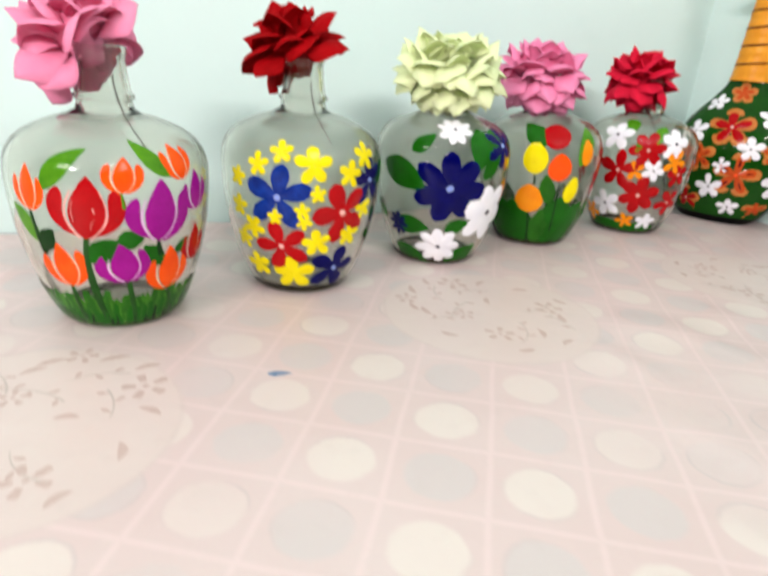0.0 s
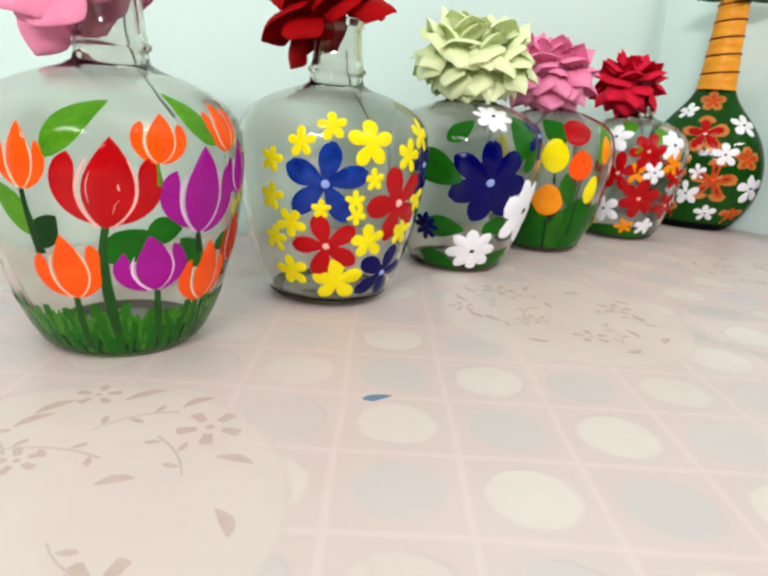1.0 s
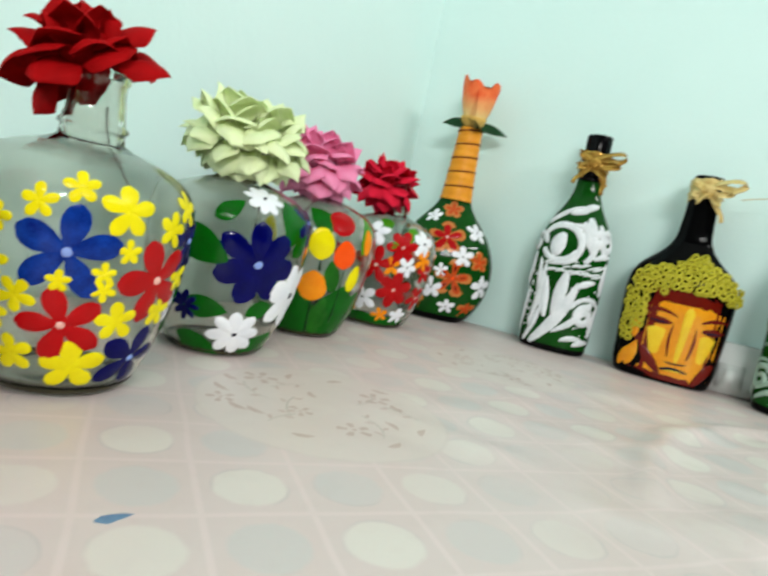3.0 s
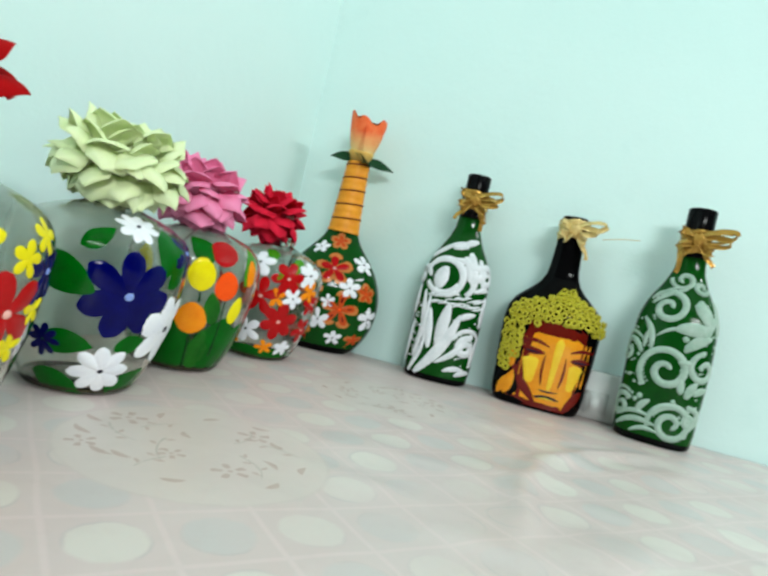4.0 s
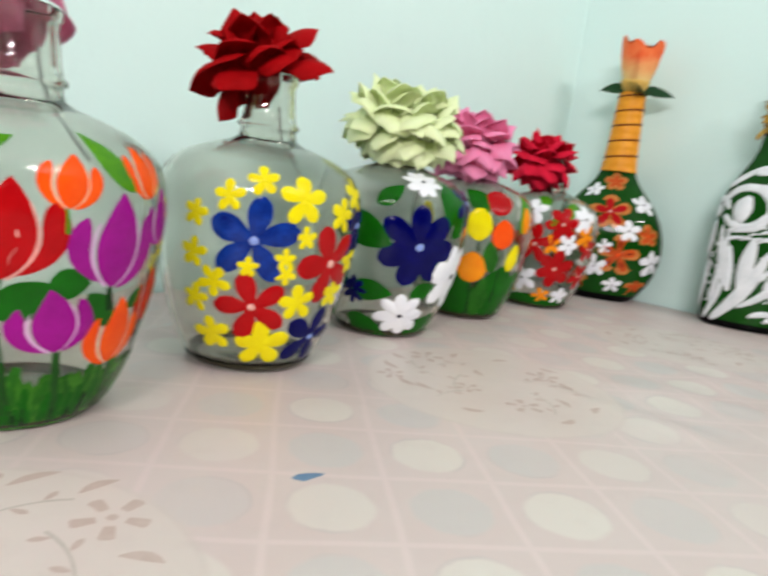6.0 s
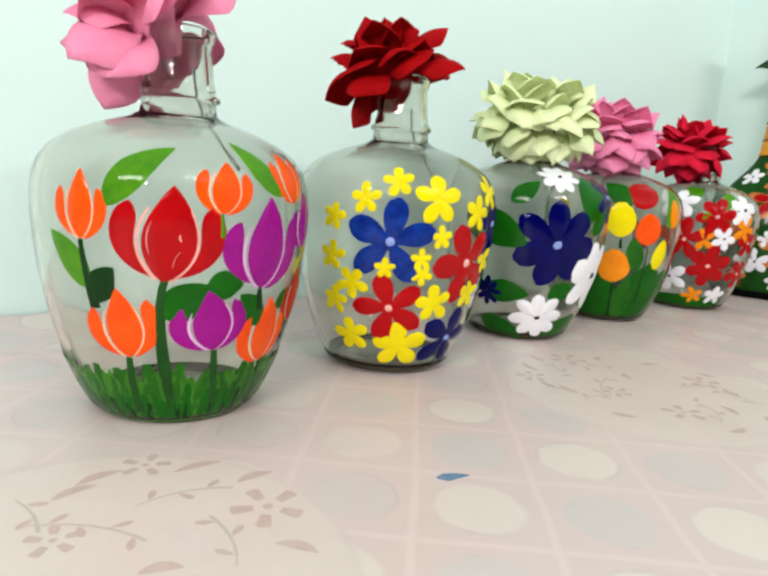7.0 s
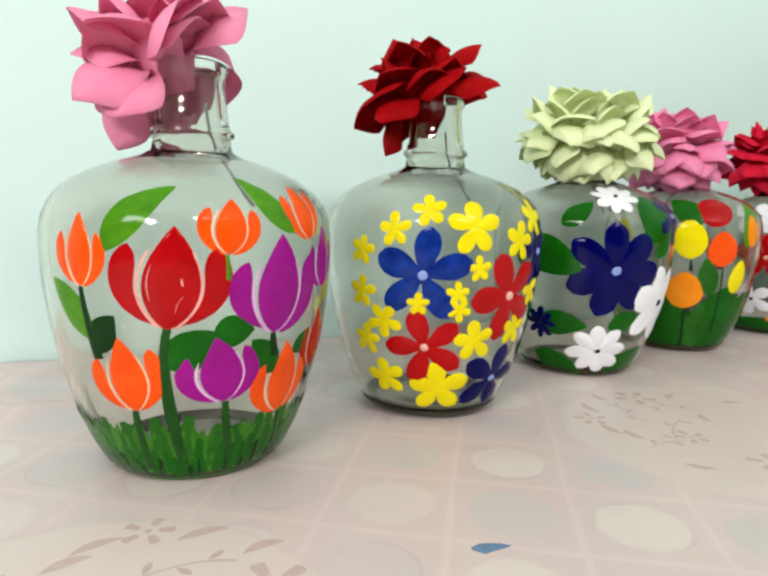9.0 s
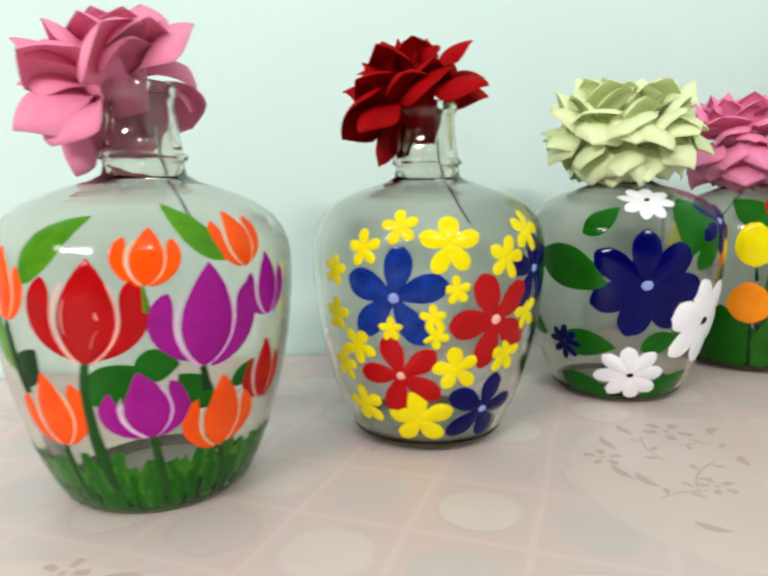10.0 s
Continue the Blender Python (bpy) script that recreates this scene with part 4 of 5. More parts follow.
def rose(name, x, y, z, reach, material, label, seed, rings, lean=(0, 0), flat=1.0, broad=1.0, round_tip=1.0, neck=None):
    """Whorls of pointed, rolled petals round a wound heart."""
    r = random.Random(seed)
    here = pose(x, y, z, lean[0], lean[1], 0)
    ob = thing(name, here, label, "artificial flower", "paper roses in the bottles")
    kinds = [petal_mesh("petal", material, reach, reach * w * broad, c, u, p * round_tip) for w, c, u, p in ((0.44, 0.45, 0.75, 1.35), (0.40, 0.25, 1.0, 1.2), (0.48, 0.65, 0.6, 1.5), (0.38, 0.8, 0.9, 1.1))]
    for count, rise, out, scale, way in rings:
        start = r.uniform(0, 6)
        for k in range(count):
            a = start + 2 * math.pi * (k + r.uniform(-0.25, 0.25)) / count
            kind = r.choice(kinds)
            e = radians(rise + r.uniform(-14, 14))
            root = Vector((out * reach * math.cos(e), 0, out * reach * math.sin(e)))
            m = Matrix.Rotation(a, 4, "Z") @ Matrix.Translation(root) @ Matrix.Rotation(-radians(way + r.uniform(-15, 15)), 4, "Y") @ Matrix.Rotation(r.uniform(-0.6, 0.6), 4, "X")
            m = Matrix.Diagonal((1, 1, flat, 1)) @ m @ Matrix.Scale(scale * r.uniform(0.85, 1.12), 4)
            if neck and any(held_off(here @ m @ Vector((reach * s, 0, 0)), neck) for s in (0.25, 0.5, 0.75, 0.95)):
                continue
            petal = new("petal", kind)
            petal.matrix_basis = m
            petal.parent = ob
    bm = bmesh.new()
    rows = []
    for i in range(44):
        a = i * 0.42
        q = reach * (0.05 + 0.0072 * i)
        rows.append([bm.verts.new((math.cos(a) * q * f, math.sin(a) * q * f, zz * reach * flat)) for f, zz in ((0.7, -0.25), (1.15, 0.2), (0.9, 0.62 - 0.006 * i))])
    grid_faces(bm, rows)
    part("heart", bm, material, ob)
    return ob


# whorls from below upwards: petals, place on the ball, its radius, petal size, the way the petals point
FULL = ((9, -60, 0.42, 0.50, -76), (12, -38, 0.50, 0.54, -62), (13, -16, 0.54, 0.56, -50), (13, 4, 0.56, 0.54, -36), (13, 10, 0.46, 0.54, 6), (11, 18, 0.50, 0.54, 48), (10, 34, 0.44, 0.52, 62), (8, 52, 0.38, 0.48, 74), (5, 74, 0.30, 0.44, 84))
LOOSE = ((6, -60, 0.20, 0.62, -78), (7, -38, 0.26, 0.72, -62), (8, -12, 0.30, 0.78, -40), (7, 10, 0.30, 0.74, -16), (7, 18, 0.24, 0.74, 16), (8, 26, 0.28, 0.72, 44), (6, 46, 0.26, 0.66, 64), (4, 70, 0.24, 0.56, 82))
TULIP_NECK, FLOWER_NECK = (-0.1912, 0.4450), (-0.0663, 0.5403)
rose("paper_rose", -0.2030, 0.4480, 0.1930, 0.049, PINK, "large pink paper rose drooping behind a bottle mouth", 3, LOOSE, (12, -12), 1.0, 1.3, 1.3, TULIP_NECK)
rose("paper_rose", -0.0740, 0.5430, 0.1960, 0.048, DEEP_RED, "dark red paper rose drooping behind a bottle mouth", 8, LOOSE, (12, -14), 1.0, 1.2, 1.1, FLOWER_NECK)
rose("paper_rose", 0.0613, 0.6450, 0.1895, 0.061, LIME, "pale lime green paper rose in a bottle mouth", 21, FULL, (6, 0), 0.76, 1.3, 0.85)
rose("paper_rose", 0.1730, 0.7480, 0.1890, 0.056, ROSE_PINK, "bright pink paper rose in a bottle mouth", 34, FULL, (8, 4), 0.88, 1.3, 0.9)
rose("paper_rose", 0.3200, 0.8420, 0.1900, 0.050, CRIMSON, "crimson paper rose in a bottle mouth", 55, LOOSE, (6, 4), 1.0, 1.15, 0.95)

for x, y, dx, dy in ((-0.1840, 0.4450, 0.026, -0.012), (-0.0600, 0.5403, 0.020, -0.012), (0.0633, 0.6484, 0.02, 0.01), (0.187, 0.746, -0.02, 0.01), (0.335, 0.835, 0.02, 0.01)):
    bm = bmesh.new()
    tube(bm, [(x + dx * s * s, y + dy * s * s, 0.176 - 0.050 * s) for s in np.linspace(0.0, 1, 12)], 0.0008, 6)
    tagged(link_mesh("rose_stem", bm, WIRE), "thin grey wire stem standing inside a clear bottle", "stem", "wire stems")

# ---- green flask with a tall neck ----
FLASK = [(0, 0.046), (0.004, 0.052), (0.012, 0.060), (0.03, 0.072), (0.05, 0.0800), (0.075, 0.0840), (0.1, 0.0825), (0.12, 0.0770), (0.14, 0.0675), (0.16, 0.0530), (0.175, 0.0405), (0.19, 0.0300), (0.2, 0.0255), (0.215, 0.0235), (0.26, 0.0205), (0.30, 0.0185), (0.318, 0.0180)]
FLAT = Surface(FLASK, 0.62, 2.2)
flask = thing("painted_bottle", facing(0.505, 0.93, -0.09, 0.11), "dark green flask bottle painted with flowers, orange wrapped neck", "bottle")
part("glass_body", shell(FLAT, finer(FLASK, 0.006), 0.003, 0.01, 64, True), GREEN_GLASS, flask, "glossy dark green painted body")
bm = bmesh.new()
rows = []
for z in np.linspace(0.199, 0.318, 60):
    r = FLAT.half(float(z)) + 0.0012 + 0.0003 * math.sin(float(z) * 2600)
    rows.append([bm.verts.new((r * math.cos(a), r * 0.9 * math.sin(a), float(z))) for a in np.linspace(0, 2 * math.pi, 40, endpoint=False)])
grid_faces(bm, rows, True)
part("neck_wrap", bm, NECK_WRAP, flask, "orange wrapped neck")
for z in (0.222, 0.246, 0.269, 0.291, 0.313):
    bm = bmesh.new()
    r = FLAT.half(z) + 0.0014
    tube(bm, [(r * math.cos(a), r * 0.9 * math.sin(a), z + 0.0025 * math.cos(a)) for a in np.linspace(0, 2 * math.pi, 41)], 0.0013, 6)
    part("neck_band", bm, BROWN, flask)
bm = bmesh.new()
grid_faces(bm, [[bm.verts.new(p) for p in FLAT.ring(z, FLAT.half(z) + 0.0008, 64)] for z in (0.0005, 0.003, 0.007, 0.011)], True)
part("base_band", bm, CAP, flask, "black painted foot")
for row in (
    ("red", 5, -0.011, 0.1375, 0.0250, 95), ("rust", 5, 0.251, 0.0742, 0.0270, 85), ("rust", 5, -0.011, 0.1825, 0.0125, 93), ("white", 5, -0.640, 0.1680, 0.0142, 100), ("white", 5, 0.379, 0.1112, 0.0182, 95),
    ("white", 5, 0.800, 0.1525, 0.0190, 80), ("white", 5, -0.004, 0.0850, 0.0122, 101), ("rust", 5, 0.747, 0.1070, 0.0145, 90), ("white", 5, 0.900, 0.0673, 0.0225, 100), ("white", 5, -0.124, 0.0535, 0.0188, 100),
    ("white", 5, 0.281, 0.0275, 0.0150, 100), ("rust", 5, 0.780, 0.0280, 0.0130, 100), ("rust", 5, -0.386, 0.0935, 0.0175, 107), ("red", 5, -0.520, 0.0310, 0.0165, 90), ("white", 5, -0.640, 0.1270, 0.0179, 110),
):
    flower(FLAT, flask, *row, rng)
# tan outlines round the red and rust flowers
for w, z, size, turn in ((-0.011, 0.1375, 0.0312, 95), (-0.520, 0.0310, 0.0215, 90), (0.251, 0.0742, 0.0330, 85), (-0.011, 0.1825, 0.0172, 93), (0.747, 0.1070, 0.0188, 90), (0.780, 0.0280, 0.0175, 100), (-0.386, 0.0935, 0.0225, 107)):
    bm = bmesh.new()
    for k in range(5):
        stroke(bm, FLAT, w, z, straight(size), round_petal(size * 0.37), radians(turn) + k * 1.2566, 0.00025 + 0.00004 * k)
    part("painted_outline", bm, PAINTS["tan"], flask)
# dark dashes down the petals of the rust flowers
for w, z, size, turn in ((0.251, 0.0742, 0.0270, 85), (-0.386, 0.0935, 0.0175, 107)):
    for k in range(5):
        bm = bmesh.new()
        stroke(bm, FLAT, w, z, straight(size * 0.85, 8, size * 0.4), pointed(size * 0.10), radians(turn) + k * 1.2566, PROUD + 0.0010, 2)
        part("petal_dash", bm, PAINTS["maroon"], flask)

bud = thing("rosebud", pose(0.505, 0.93, 0.318, 4, -3, 20), "orange artificial rosebud with cream base and two dark leaves", "artificial flower")
for k in range(7):
    bm = bmesh.new()
    a0 = k * 2.4
    rows = []
    for i in range(9):
        s = i / 8
        rad = 0.0130 + 0.0155 * math.sin(math.pi * 0.56 * s) + 0.0020 * (k % 3) - 0.0013 * k + (0.004 * max(0, s - 0.72) if k < 4 else 0)
        wide = 1.15 * (0.75 + 0.4 * s) * (1 - 0.55 * max(0, s - 0.78) / 0.22)
        rows.append([bm.verts.new((rad * math.cos(a0 + q * wide), rad * math.sin(a0 + q * wide), 0.004 + (0.070 + 0.006 * (k % 2) - 0.014 * abs(q) ** 3 * (s > 0.99)) * s)) for q in (-1, -0.6, -0.2, 0.2, 0.6, 1)])
    grid_faces(bm, rows)
    ob = part("petal", bm, BUD, bud)
bm = bmesh.new()
rows = [[bm.verts.new((r * math.cos(a), r * math.sin(a), z)) for a in np.linspace(0, 2 * math.pi, 24, endpoint=False)] for z, r in ((0.0, 0.008), (0.003, 0.0145), (0.008, 0.0180), (0.013, 0.0202), (0.017, 0.0214), (0.018, 0.0200))]
grid_faces(bm, rows, True)
part("bud_base", bm, BUD_BASE, bud, "cream lower half of the bud")
for a, l in ((-0.89, 0.060), (2.25, 0.048), (3.9, 0.035), (-2.0, 0.03)):
    bm = bmesh.new()
    rows = []
    for i in range(10):
        s = i / 9
        h = 0.013 * math.sin(math.pi * min(0.97, s + 0.02)) ** 0.8
        rows.append([bm.verts.new((math.cos(a) * l * s - math.sin(a) * h * q, math.sin(a) * l * s + math.cos(a) * h * q, 0.002 + 0.010 * s - 0.014 * s * s + 0.009 * q * math.sin(math.pi * s) * (1 if abs(a) < 2 else -1) + 0.002 * abs(q))) for q in (-1, -0.5, 0, 0.5, 1)])
    grid_faces(bm, rows)
    part("leaf", bm, BUD_LEAF, bud)


# ---- tall bottles along the other wall ----
def spiral(radius, turns, end=0.12, n=40, way=1):
    """A scroll of (u, v) round the origin that winds in."""
    return [(radius * (1 - (1 - end) * s) * math.cos(way * 2 * math.pi * turns * s), radius * (1 - (1 - end) * s) * math.sin(way * 2 * math.pi * turns * s)) for s in np.linspace(0, 1, n)]


def scroll(surf, parent, material, w, z, radius, turns, turn, thick, way=1, label=""):
    bm = bmesh.new()
    stroke(bm, surf, w, z, spiral(radius, turns, 0.14, 44, way), lambda s: thick * (0.55 + 0.45 * math.sin(math.pi * (0.15 + 0.8 * s))), radians(turn), 0.0022, 4)
    return part("relief_scroll", bm, material, parent, label)


def drop(surf, parent, material, w, z, length, turn, thick, bend=0.15):
    bm = bmesh.new()
    stroke(bm, surf, w, z, straight(length, 12, 0, bend), lambda s: thick * (0.12 + 0.88 * math.sin(math.pi * min(1, 0.06 + 0.9 * s)) ** 0.8), radians(turn), 0.0024, 4)
    return part("relief_stroke", bm, material, parent)


def dots(surf, parent, material, places):
    bm = bmesh.new()
    for w, z, r in places:
        stroke(bm, surf, w, z, [(-r + 2 * r * i / 5, 0) for i in range(6)], lambda s: r * math.sqrt(max(0.01, 1 - (2 * s - 1) ** 2)), 0, 0.0016, 3)
    ob = part("relief_dots", bm, material, parent)
    return tagged(ob, "small raised white dots", kind="stuff")


def band_of(bm, points, across, half):
    """A flat ribbon along the points, its width laid along across(s), with two faces."""
    rows, n = [], len(points)
    for i, p in enumerate(points):
        s = i / (n - 1)
        d = (Vector(points[min(i + 1, n - 1)]) - Vector(points[max(i - 1, 0)])).normalized()
        c = Vector(across(s))
        c = (c - d * c.dot(d)).normalized()
        up = d.cross(c) * 0.0003
        h = half(s)
        ring = [Vector(p) + c * h * q + d * 0.0 + up * (1 + 3 * q * q) for q in (-1, -0.4, 0.4, 1)] + [Vector(p) + c * h * q - up * (1 - 3 * q * q) for q in (1, 0.4, -0.4, -1)]
        rows.append([bm.verts.new(v) for v in ring])
    grid_faces(bm, rows, True)
    for row in (rows[0], rows[-1]):
        bm.faces.new(row)


def bow(x, y, z, turn, label, material, size=1.0, seed=1, tails=2):
    """A crumpled ribbon tied round a neck: a wound band, wide loops, a knot and loose ends."""
    r = random.Random(seed)
    ob = thing("ribbon_bow", pose(x, y, z, 0, 0, turn), label, "ribbon", "ribbon bows on the bottle necks")
    n = 0.0212
    for lift, slant in ((-0.010, 0.004), (0.0, -0.005), (0.009, 0.003)):
        bm = bmesh.new()
        band_of(bm, [(n * math.cos(a), n * math.sin(a), size * lift + slant * math.sin(a + seed) + 0.0008 * math.sin(7 * a)) for a in np.linspace(0, 2 * math.pi, 41)], lambda s: (0.25 * math.cos(6.28 * s), 0.25 * math.sin(6.28 * s), 1), lambda s: 0.0058 * size)
        part("band", bm, material, ob)
    for side, rise, grow, wide in ((1, 0.30, 1.15, 1.0), (1, 0.02, 0.90, 1.1), (-1, -0.35, 0.62, 1.0), (-1, 0.40, 0.55, 1.1), (1, -0.75, 0.60, 0.9), (-1, -0.95, 0.60, 0.9)):
        bm = bmesh.new()
        l = 0.036 * size * grow * r.uniform(0.9, 1.1)
        f = r.uniform(0, 6)
        pts = [(side * l * 0.55 * (1 - math.cos(a)) * math.cos(rise) - l * 0.14 * math.sin(a) * math.sin(rise), -n - 0.003 - 0.007 * math.sin(a / 2) - 0.002 * math.sin(3 * a + f), l * 0.55 * (1 - math.cos(a)) * math.sin(rise) + l * 0.16 * math.sin(a)) for a in np.linspace(0, 2 * math.pi, 29)]
        band_of(bm, pts, lambda s: (0.2 * math.sin(6 * s + f), 0.75, 0.8 + 0.3 * math.sin(9 * s + f)), lambda s: 0.0056 * size * wide * (0.55 + 0.45 * math.sin(math.pi * s)))
        part("loop", bm, material, ob)
    for k in range(tails):
        bm = bmesh.new()
        side = 1 if k % 2 == 0 else -1
        l = 0.042 * size * r.uniform(0.7, 1.15)
        f = r.uniform(0, 6)
        band_of(bm, [(side * (0.008 + 0.014 * s) + 0.003 * math.sin(6 * s + f), -n - 0.006 + 0.004 * s, -l * s) for s in np.linspace(0, 1, 16)], lambda s: (1, 0.5 * math.sin(7 * s + f), 0.1), lambda s: 0.0044 * size * (1 - 0.35 * s))
        part("ribbon_end", bm, material, ob)
    bm = bmesh.new()
    bmesh.ops.create_icosphere(bm, subdivisions=3, radius=0.0085 * size)
    for v in bm.verts:
        v.co = Vector((v.co.x * 1.1, v.co.y * 0.6 - n - 0.007, v.co.z * (1 + 0.25 * math.sin(v.co.x * 900)))) + Vector((0, 0.0012 * math.sin(v.co.x * 1500), 0.001 * math.sin(v.co.x * 1500)))
    part("knot", bm, material, ob)
    return ob


def black_cap(parent, z0, z1, r):
    bm = bmesh.new()
    rows = []
    for z, f in ((z0, 0.97), (z0 + 0.001, 1.0), (z0 + 0.006, 1.0), (z0 + 0.007, 0.965), (z0 + 0.009, 0.965), (z0 + 0.010, 1.0), (z1 - 0.002, 1.0), (z1 - 0.0005, 0.97), (z1, 0.9), (z1, 0.5)):
        rows.append([bm.verts.new((r * f * math.cos(a), r * f * math.sin(a), z)) for a in np.linspace(0, 2 * math.pi, 40, endpoint=False)])
    grid_faces(bm, rows, True)
    bm.faces.new(rows[-1])
    part("cap", bm, CAP, parent, "black screw cap and neck sleeve")


TALL = [(0, 0.044), (0.003, 0.0485), (0.012, 0.0505), (0.05, 0.0520), (0.10, 0.0535), (0.15, 0.0525), (0.175, 0.0500), (0.195, 0.0435), (0.212, 0.0345), (0.228, 0.0260), (0.243, 0.0205), (0.26, 0.0185), (0.295, 0.0175)]
OVAL = Surface(TALL, 0.66, 2.5)


def tall_bottle(x, y, tx, ty, label):
    ob = thing("painted_bottle", facing(x, y, tx, ty), label, "bottle", "tall painted bottles along the wall")
    part("glass_body", shell(OVAL, finer(TALL, 0.008), 0.003, 0.01, 56, True), GREEN_GLASS, ob, "glossy dark green glass body")
    black_cap(ob, 0.262, 0.331, 0.0186)
    bm = bmesh.new()
    grid_faces(bm, [[bm.verts.new(p) for p in OVAL.ring(z, OVAL.half(z) + 0.0006, 56)] for z in (0.0005, 0.003, 0.006, 0.0095)], True)
    part("base_band", bm, CAP, ob, "blackish dark foot")
    return ob


white_bottle = tall_bottle(0.622, 0.764, -0.09, 0.16, "green glass bottle covered with white raised scrollwork, black cap")
for w, z, r, a0, a1, thick in ((-0.372, 0.1625, 0.0300, 3.1, -1.1, 0.0056), (-0.372, 0.1640, 0.0262, -2.7, -0.3, 0.0052), (0.02, 0.1640, 0.0300, 1.9, -0.9, 0.0052), (0.748, 0.0644, 0.0240, 2.9, 0.3, 0.0036)):
    bm = bmesh.new()
    stroke(bm, OVAL, w, z, [(r * math.cos(a), r * math.sin(a)) for a in np.linspace(a0, a1, 28)], lambda s: thick * (0.5 + 0.5 * math.sin(math.pi * (0.1 + 0.8 * s))), 0.0, 0.0018, 4)
    part("relief_arc", bm, RELIEF, white_bottle)
for row in ((0.748, 0.0620, 0.0165, 1.35, 60, 0.0056, 1), (0.98, 0.175, 0.0180, 1.2, 90, 0.0055, -1), (-1.15, 0.16, 0.018, 1.2, 0, 0.005, 1)):
    scroll(OVAL, white_bottle, RELIEF, *row)
for row in (
    (-0.430, 0.1440, 0.0360, 82, 0.0115, 0.08), (-0.411, 0.2095, 0.0240, 14, 0.0058, 0.1), (-1.05, 0.1900, 0.0420, 52, 0.0052, 0.05), (-0.70, 0.2050, 0.0300, 40, 0.0040, 0.1), (0.05, 0.2150, 0.0260, 30, 0.0060, 0.1),
    (0.176, 0.2000, 0.0560, -66, 0.0085, 0.05), (0.42, 0.2080, 0.0480, -92, 0.0085, 0.05), (0.36, 0.1800, 0.0420, 10, 0.0062, 0.1), (0.50, 0.1600, 0.0330, 35, 0.0060, 0.1), (0.78, 0.2000, 0.0450, -85, 0.0062, 0.0), (0.62, 0.1480, 0.0300, 12, 0.0045, 0.1),
    (-0.380, 0.0500, 0.0620, 97, 0.0068, 0.02), (-0.140, 0.0560, 0.0700, 84, 0.0092, 0.0), (-0.701, 0.0067, 0.1180, 61, 0.0088, -0.07), (0.302, 0.1020, 0.0300, 25, 0.0050, 0.06), (-0.10, 0.0300, 0.0760, 48, 0.0050, -0.08),
    (-0.921, 0.0061, 0.0680, 72, 0.0044, -0.05), (-0.560, 0.0640, 0.0760, 100, 0.0048, 0.02), (-0.820, 0.0300, 0.1050, 84, 0.0046, -0.03), (0.20, 0.0200, 0.0340, 10, 0.0046, 0.1), (0.58, 0.0160, 0.0280, 14, 0.0050, 0.1),
    (0.36, 0.0420, 0.0220, 60, 0.0045, 0.1), (1.02, 0.0300, 0.0500, 85, 0.0050, 0.0), (1.05, 0.0950, 0.0500, 88, 0.0055, 0.0), (-1.20, 0.0200, 0.0700, 80, 0.0040, 0.0), (-1.15, 0.0950, 0.0500, 85, 0.0050, 0.0),
):
    drop(OVAL, white_bottle, RELIEF, *row)
for k in range(26):
    w = -0.70 + 1.5 * (k % 13) / 12 + rng.uniform(-0.04, 0.04)
    drop(OVAL, white_bottle, RELIEF, w, (0.1225 if k < 13 else 0.1335) + rng.uniform(-0.003, 0.003), rng.uniform(0.012, 0.024), rng.uniform(4, 24), rng.uniform(0.0014, 0.0026), rng.uniform(-0.1, 0.2))
places = [(rng.uniform(-1.2, -0.72), rng.uniform(0.02, 0.12), rng.uniform(0.0010, 0.0022)) for _ in range(40)]
places += [(rng.uniform(0.2, 1.1), rng.uniform(0.02, 0.11), rng.uniform(0.0010, 0.0020)) for _ in range(30)]
dots(OVAL, white_bottle, RELIEF, places)

scroll_bottle = tall_bottle(0.772, 0.478, -0.02, 0.10, "green glass bottle with grey-white raised scrolls, black cap")
for row in (
    (-0.333, 0.1880, 0.0270, 1.40, 150, 0.0046, -1), (-0.035, 0.1034, 0.0350, 1.55, 228, 0.0050, -1), (0.364, 0.0330, 0.0300, 1.75, 200, 0.0046, -1), (-0.145, 0.2290, 0.0160, 1.25, 175, 0.0036, 1), (0.866, 0.1150, 0.0220, 1.30, 95, 0.0046, 1),
    (0.80, 0.0450, 0.0160, 1.2, 120, 0.0046, -1), (-1.10, 0.1200, 0.0200, 1.2, 0, 0.0046, 1), (-0.98, 0.0430, 0.0180, 1.3, 40, 0.0046, 1), (0.66, 0.2220, 0.0100, 1.2, 0, 0.0036, -1),
):
    scroll(OVAL, scroll_bottle, GREY_RELIEF, *row)
